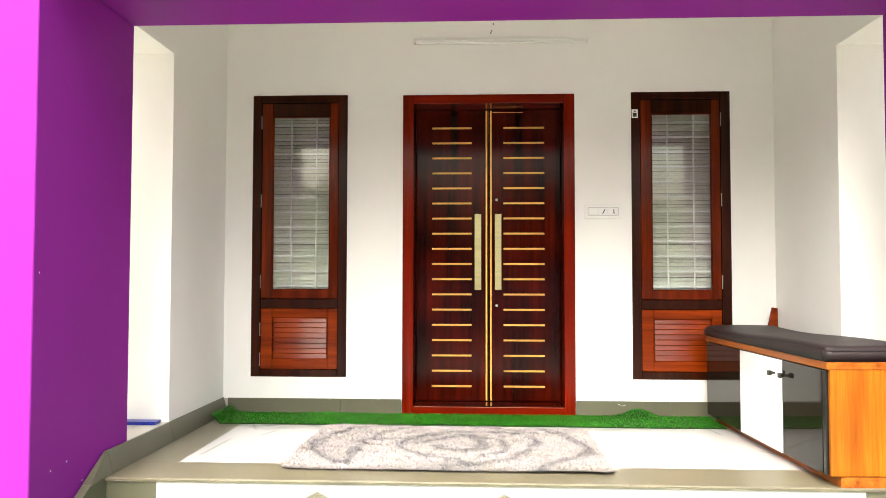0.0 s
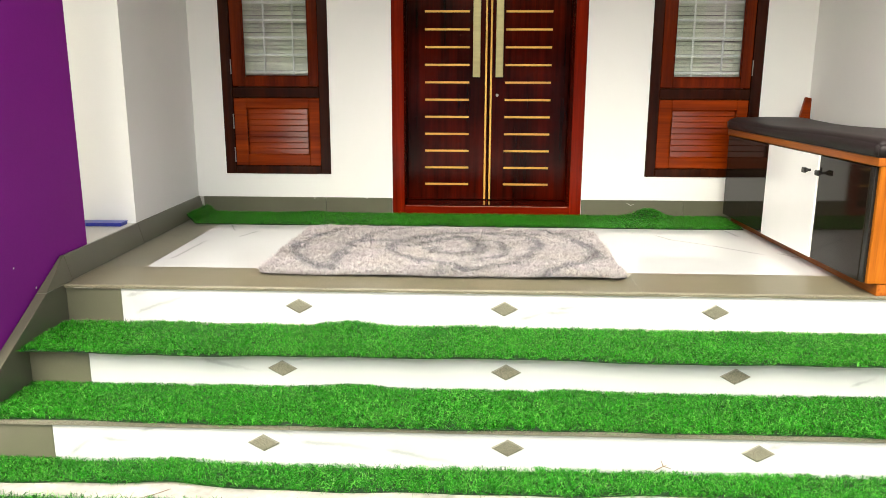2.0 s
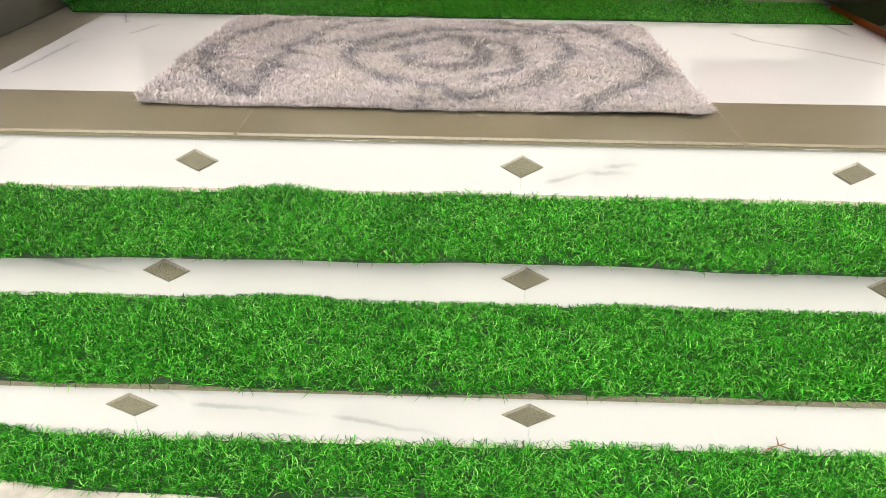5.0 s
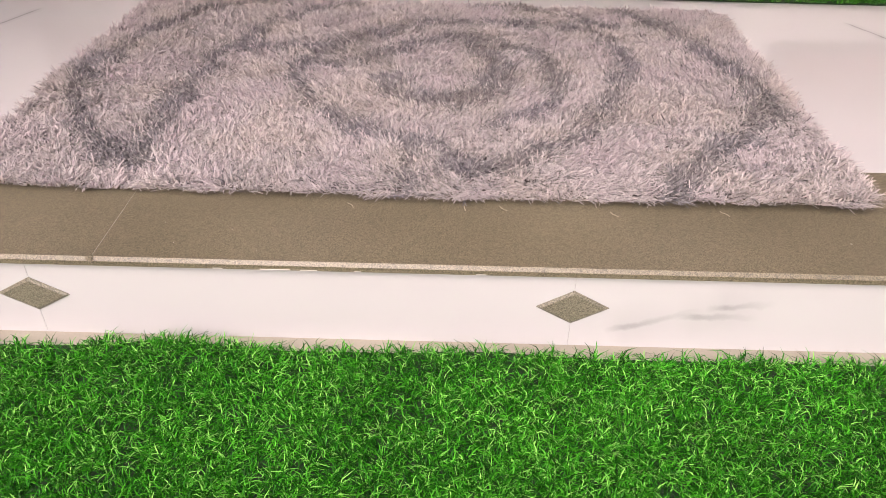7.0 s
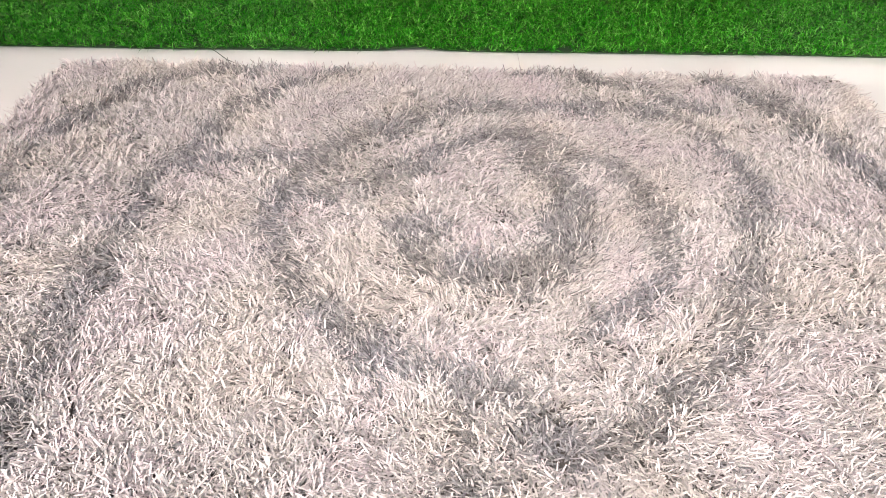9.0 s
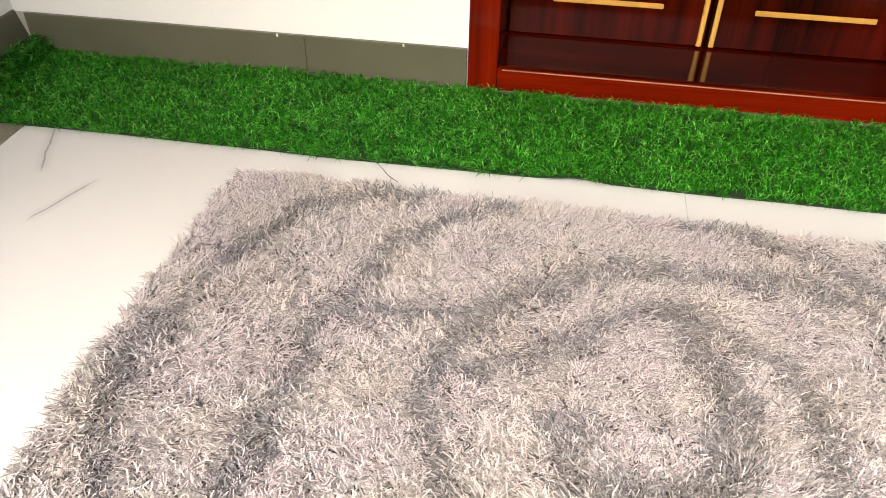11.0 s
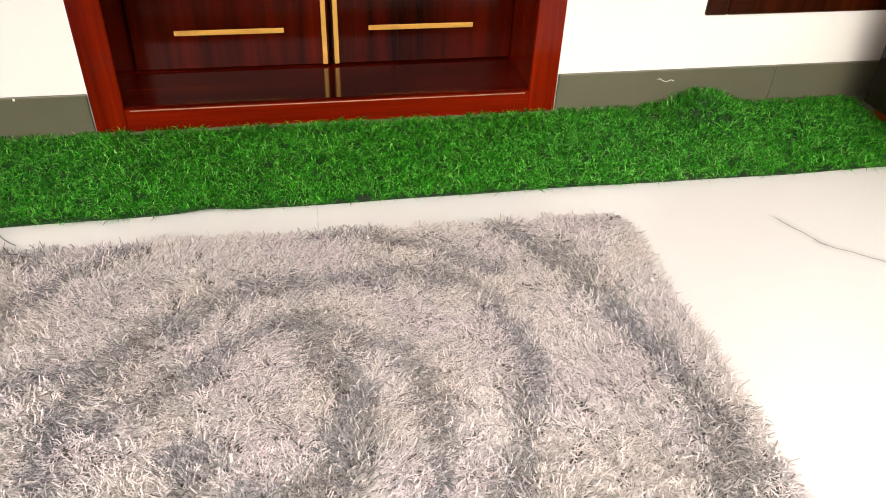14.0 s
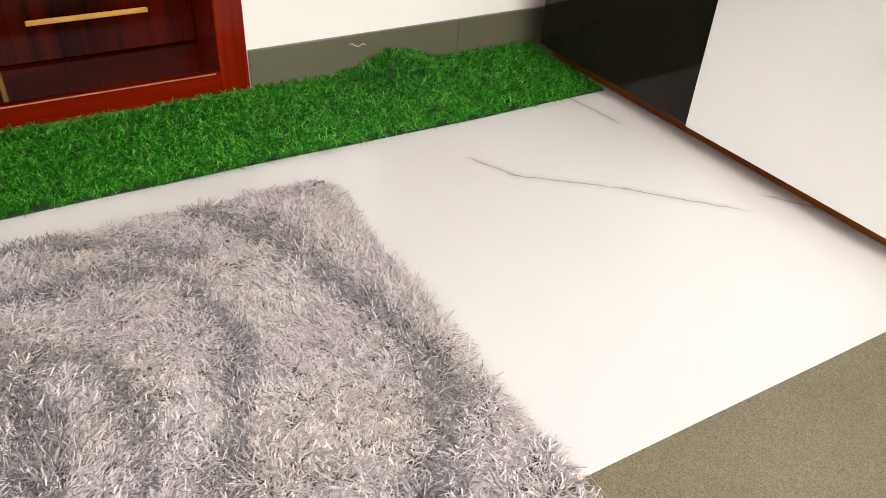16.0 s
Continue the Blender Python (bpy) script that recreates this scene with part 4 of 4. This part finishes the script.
part("diffuser", B(-0.565, 0.565, -0.028, -0.004, -0.018, -0.006, bevel=0.005, seg=2), PLASTIC, tube, "white tube diffuser")
for x in (-0.575, 0.575):
    part("end_cap", B(x - 0.007, x + 0.007, -0.031, 0.002, -0.019, 0.015, bevel=0.003, seg=2), PLASTIC, tube, "white end cap")
hole = thing("wall_plug", "small dark screw holes above the tube light", "screw hole", "", (0.141, 0, 2.56))
for x, z in ((0.012, 0.045), (0.0, 0.0), (-0.006, -0.015)):
    part("screw", rod(bmesh.new(), (x, 0.003, z), (x, -0.004, z), 0.005, 10), INK, hole)

tray = thing("blue_tray", "flat blue plastic slab lying on the side ledge", "tray", "", (-1.79, -0.955, 0.104))
part("body", B(-0.11, 0.1, -0.04, 0.035, 0.0, 0.012, bevel=0.004, seg=2), BLUE, tray)
part("rim", B(-0.112, 0.102, -0.042, 0.037, 0.012, 0.018, bevel=0.0025, seg=2), BLUE, tray, "raised blue rim")

twig = thing("twig", "small dry brown twig on the grass strip", "twig", "", (0.68, -2.285, GROUND + 0.03))
tb = bmesh.new()
for a, d in (((-0.02, 0, 0.0), (0.012, -0.004, 0.02)), ((0.0, 0, 0.012), (-0.008, 0.0, 0.032)), ((0.0, 0, 0.012), (0.024, -0.008, 0.008)), ((-0.01, 0, 0.006), (-0.03, -0.01, 0.0))):
    rod(tb, a, d, 0.0016, 6, 0.0008)
part("stem", tb, TWIG, twig)


# ---- garden across the yard, seen only as reflections ----
def leaf_mesh(seed, rx, rz, count, size):
    rng = np.random.default_rng(seed)
    centres = rng.normal(0, 1, (14, 3))
    centres /= np.linalg.norm(centres, axis=1)[:, None]
    centres *= np.array([rx, rx, rz]) * rng.uniform(0.35, 0.85, (14, 1))
    root = centres[rng.integers(0, 14, count)] + rng.normal(0, 1, (count, 3)) * np.array([rx, rx, rz]) * 0.26
    up = rng.normal(0, 1, (count, 3))
    up /= np.linalg.norm(up, axis=1)[:, None]
    return strands("crown", root, up, size, size * 0.5, 0.4, rng, [LEAF])


yard_wall = setting("compound_wall", B(-16, 16, -12.2, -12.0, GROUND, GROUND + 1.5, bevel=0.01), WALL, "plain white compound wall across the yard", "wall")
crowns = [leaf_mesh(40 + k, 1.8, 1.4, 7000, 0.24) for k in range(3)]
for k in range(10):
    x = -13.5 + 3.0 * k + random.uniform(-0.5, 0.5)
    y = -14.0 + random.uniform(-0.8, 0.8)
    h = random.uniform(1.5, 2.3)
    tree = thing("tree", "leafy green garden tree behind the compound wall", "tree", "garden trees", (x, y, GROUND))
    trunk = rod(bmesh.new(), (0, 0, 0), (0.08, 0.05, h), 0.14, 10, 0.08)
    for a in range(4):
        an = a * 1.6 + k
        rod(trunk, (0.07, 0.04, h - 0.6 + a * 0.15), (math.cos(an) * 1.1, math.sin(an) * 1.1, h + 0.5 + 0.2 * a), 0.05, 7, 0.02)
    part("trunk", trunk, BARK, tree, "grey-brown trunk with limbs")
    crown = new("crown", crowns[k % 3])
    crown.parent = tree
    crown.location = (0, 0, h + 0.5)
    crown.rotation_euler = (0, 0, k * 1.3)
    tagged(crown, "loose green crown")

thread = thing("white_thread", "short curly white thread stuck to the skirting", "thread", "", (0.985, -0.016, 0.08))
th = bmesh.new()
curl_points = [(0.006 * (k - 4) + 0.002 * math.sin(k * 2.3), -0.001 - 0.001 * (k % 2), 0.004 * math.sin(k * 1.1 + 0.4) - 0.0008 * k) for k in range(9)]
for a, b in zip(curl_points, curl_points[1:]):
    rod(th, a, b, 0.0009, 6)
part("strand", th, PLASTIC, thread)

hair = thing("dark_thread", "long dark thread lying on the white floor tile", "thread", "", (-0.56, -0.42, 0.001))
hb = bmesh.new()
hair_points = [(-0.036 + 0.0085 * k, 0.036 - 0.009 * k + 0.003 * math.sin(k * 0.9), 0.0006) for k in range(9)]
for a, b in zip(hair_points, hair_points[1:]):
    rod(hb, a, b, 0.0008, 6)
part("strand", hb, INK, hair)

# loose yarn ends fallen from the rug on to the grey edge tile
yarn_rng = random.Random(8)
for x in (-0.19, 0.0, 0.06, 0.24, 0.42):
    y = -1.515 - yarn_rng.uniform(0.0, 0.012)
    yarn = thing("loose_yarn", "short curled end of pale yarn beside the rug", "yarn", "loose yarn ends", (x, y, 0.002))
    yb, heading = bmesh.new(), yarn_rng.uniform(-2.4, -0.7)
    spot = Vector((0, 0, 0.001))
    for k in range(5):
        after = spot + Vector((math.cos(heading), math.sin(heading), 0)) * yarn_rng.uniform(0.003, 0.005)
        rod(yb, spot, after, 0.0007, 6)
        spot, heading = after, heading + yarn_rng.uniform(-0.7, 0.7)
    part("strand", yb, YARN, yarn)

# grit on the grey edge tile, dabs of paint on the skirting and chips in the purple paint
for x, y in ((-0.47, -1.585), (-0.44, -1.64), (-0.36, -1.6), (-0.31, -1.655), (0.6, -1.6), (-0.9, -1.63), (0.98, -1.61)):
    grit = thing("grit", "pale crumb of cement on the grey edge tile", "crumb", "crumbs on the edge tile", (x, y, 0.0))
    part("crumb", bmesh_ball(yarn_rng.uniform(0.0009, 0.0018), yarn_rng), SILL, grit)
for x, z, h in ((-0.93, 0.1, 0.004), (-0.61, 0.1, 0.003)):
    dab = thing("paint_dab", "drip of white wall paint on the grey skirting", "paint drip", "paint drips on the skirting", (x, -0.0145, z))
    part("drip", B(-0.0025, 0.0025, -0.0008, 0.001, -h, 0.0035, bevel=0.0006), PLASTIC, dab)
for y, z in ((-2.05, 0.12), (-1.8, 0.02), (-2.16, 0.92), (-1.7, -0.02), (-1.93, 0.13)):
    chip = thing("paint_chip", "tiny white chip in the purple paint of the pillar", "chip", "chips in the purple paint", (XL - 0.0115, y, z))
    part("spot", bmesh_ball(0.004, yarn_rng, 0.25), PLASTIC, chip)

stick = thing("stick", "thin bent dry stick on the yard paving", "stick", "", (-0.965, -2.475, GROUND + 0.003))
sb = bmesh.new()
for a, b in (((-0.07, -0.04, 0.0), (-0.02, -0.02, 0.003)), ((-0.02, -0.02, 0.003), (0.02, 0.012, 0.002)), ((0.02, 0.012, 0.002), (0.045, 0.04, 0.0))):
    rod(sb, a, b, 0.0012, 6, 0.0009)
part("stem", sb, TWIG, stick)

# grout and sealant along the front of the edge tile
for x0, x1 in ((-0.37, -0.355), (-0.3, -0.255), (-0.24, -0.215), (-0.16, -0.15), (0.02, 0.035), (0.86, 0.93), (1.15, 1.22), (-1.58, -1.5)):
    smear = thing("grout_smear", "white grout smeared under the rounded tile edge", "grout", "grout smears under the edge tile", ((x0 + x1) / 2, -1.6862, -0.0115))
    part("smear", B(-(x1 - x0) / 2, (x1 - x0) / 2, -0.0006, 0.002, -0.001, 0.0006, bevel=0.0004), SILL, smear)
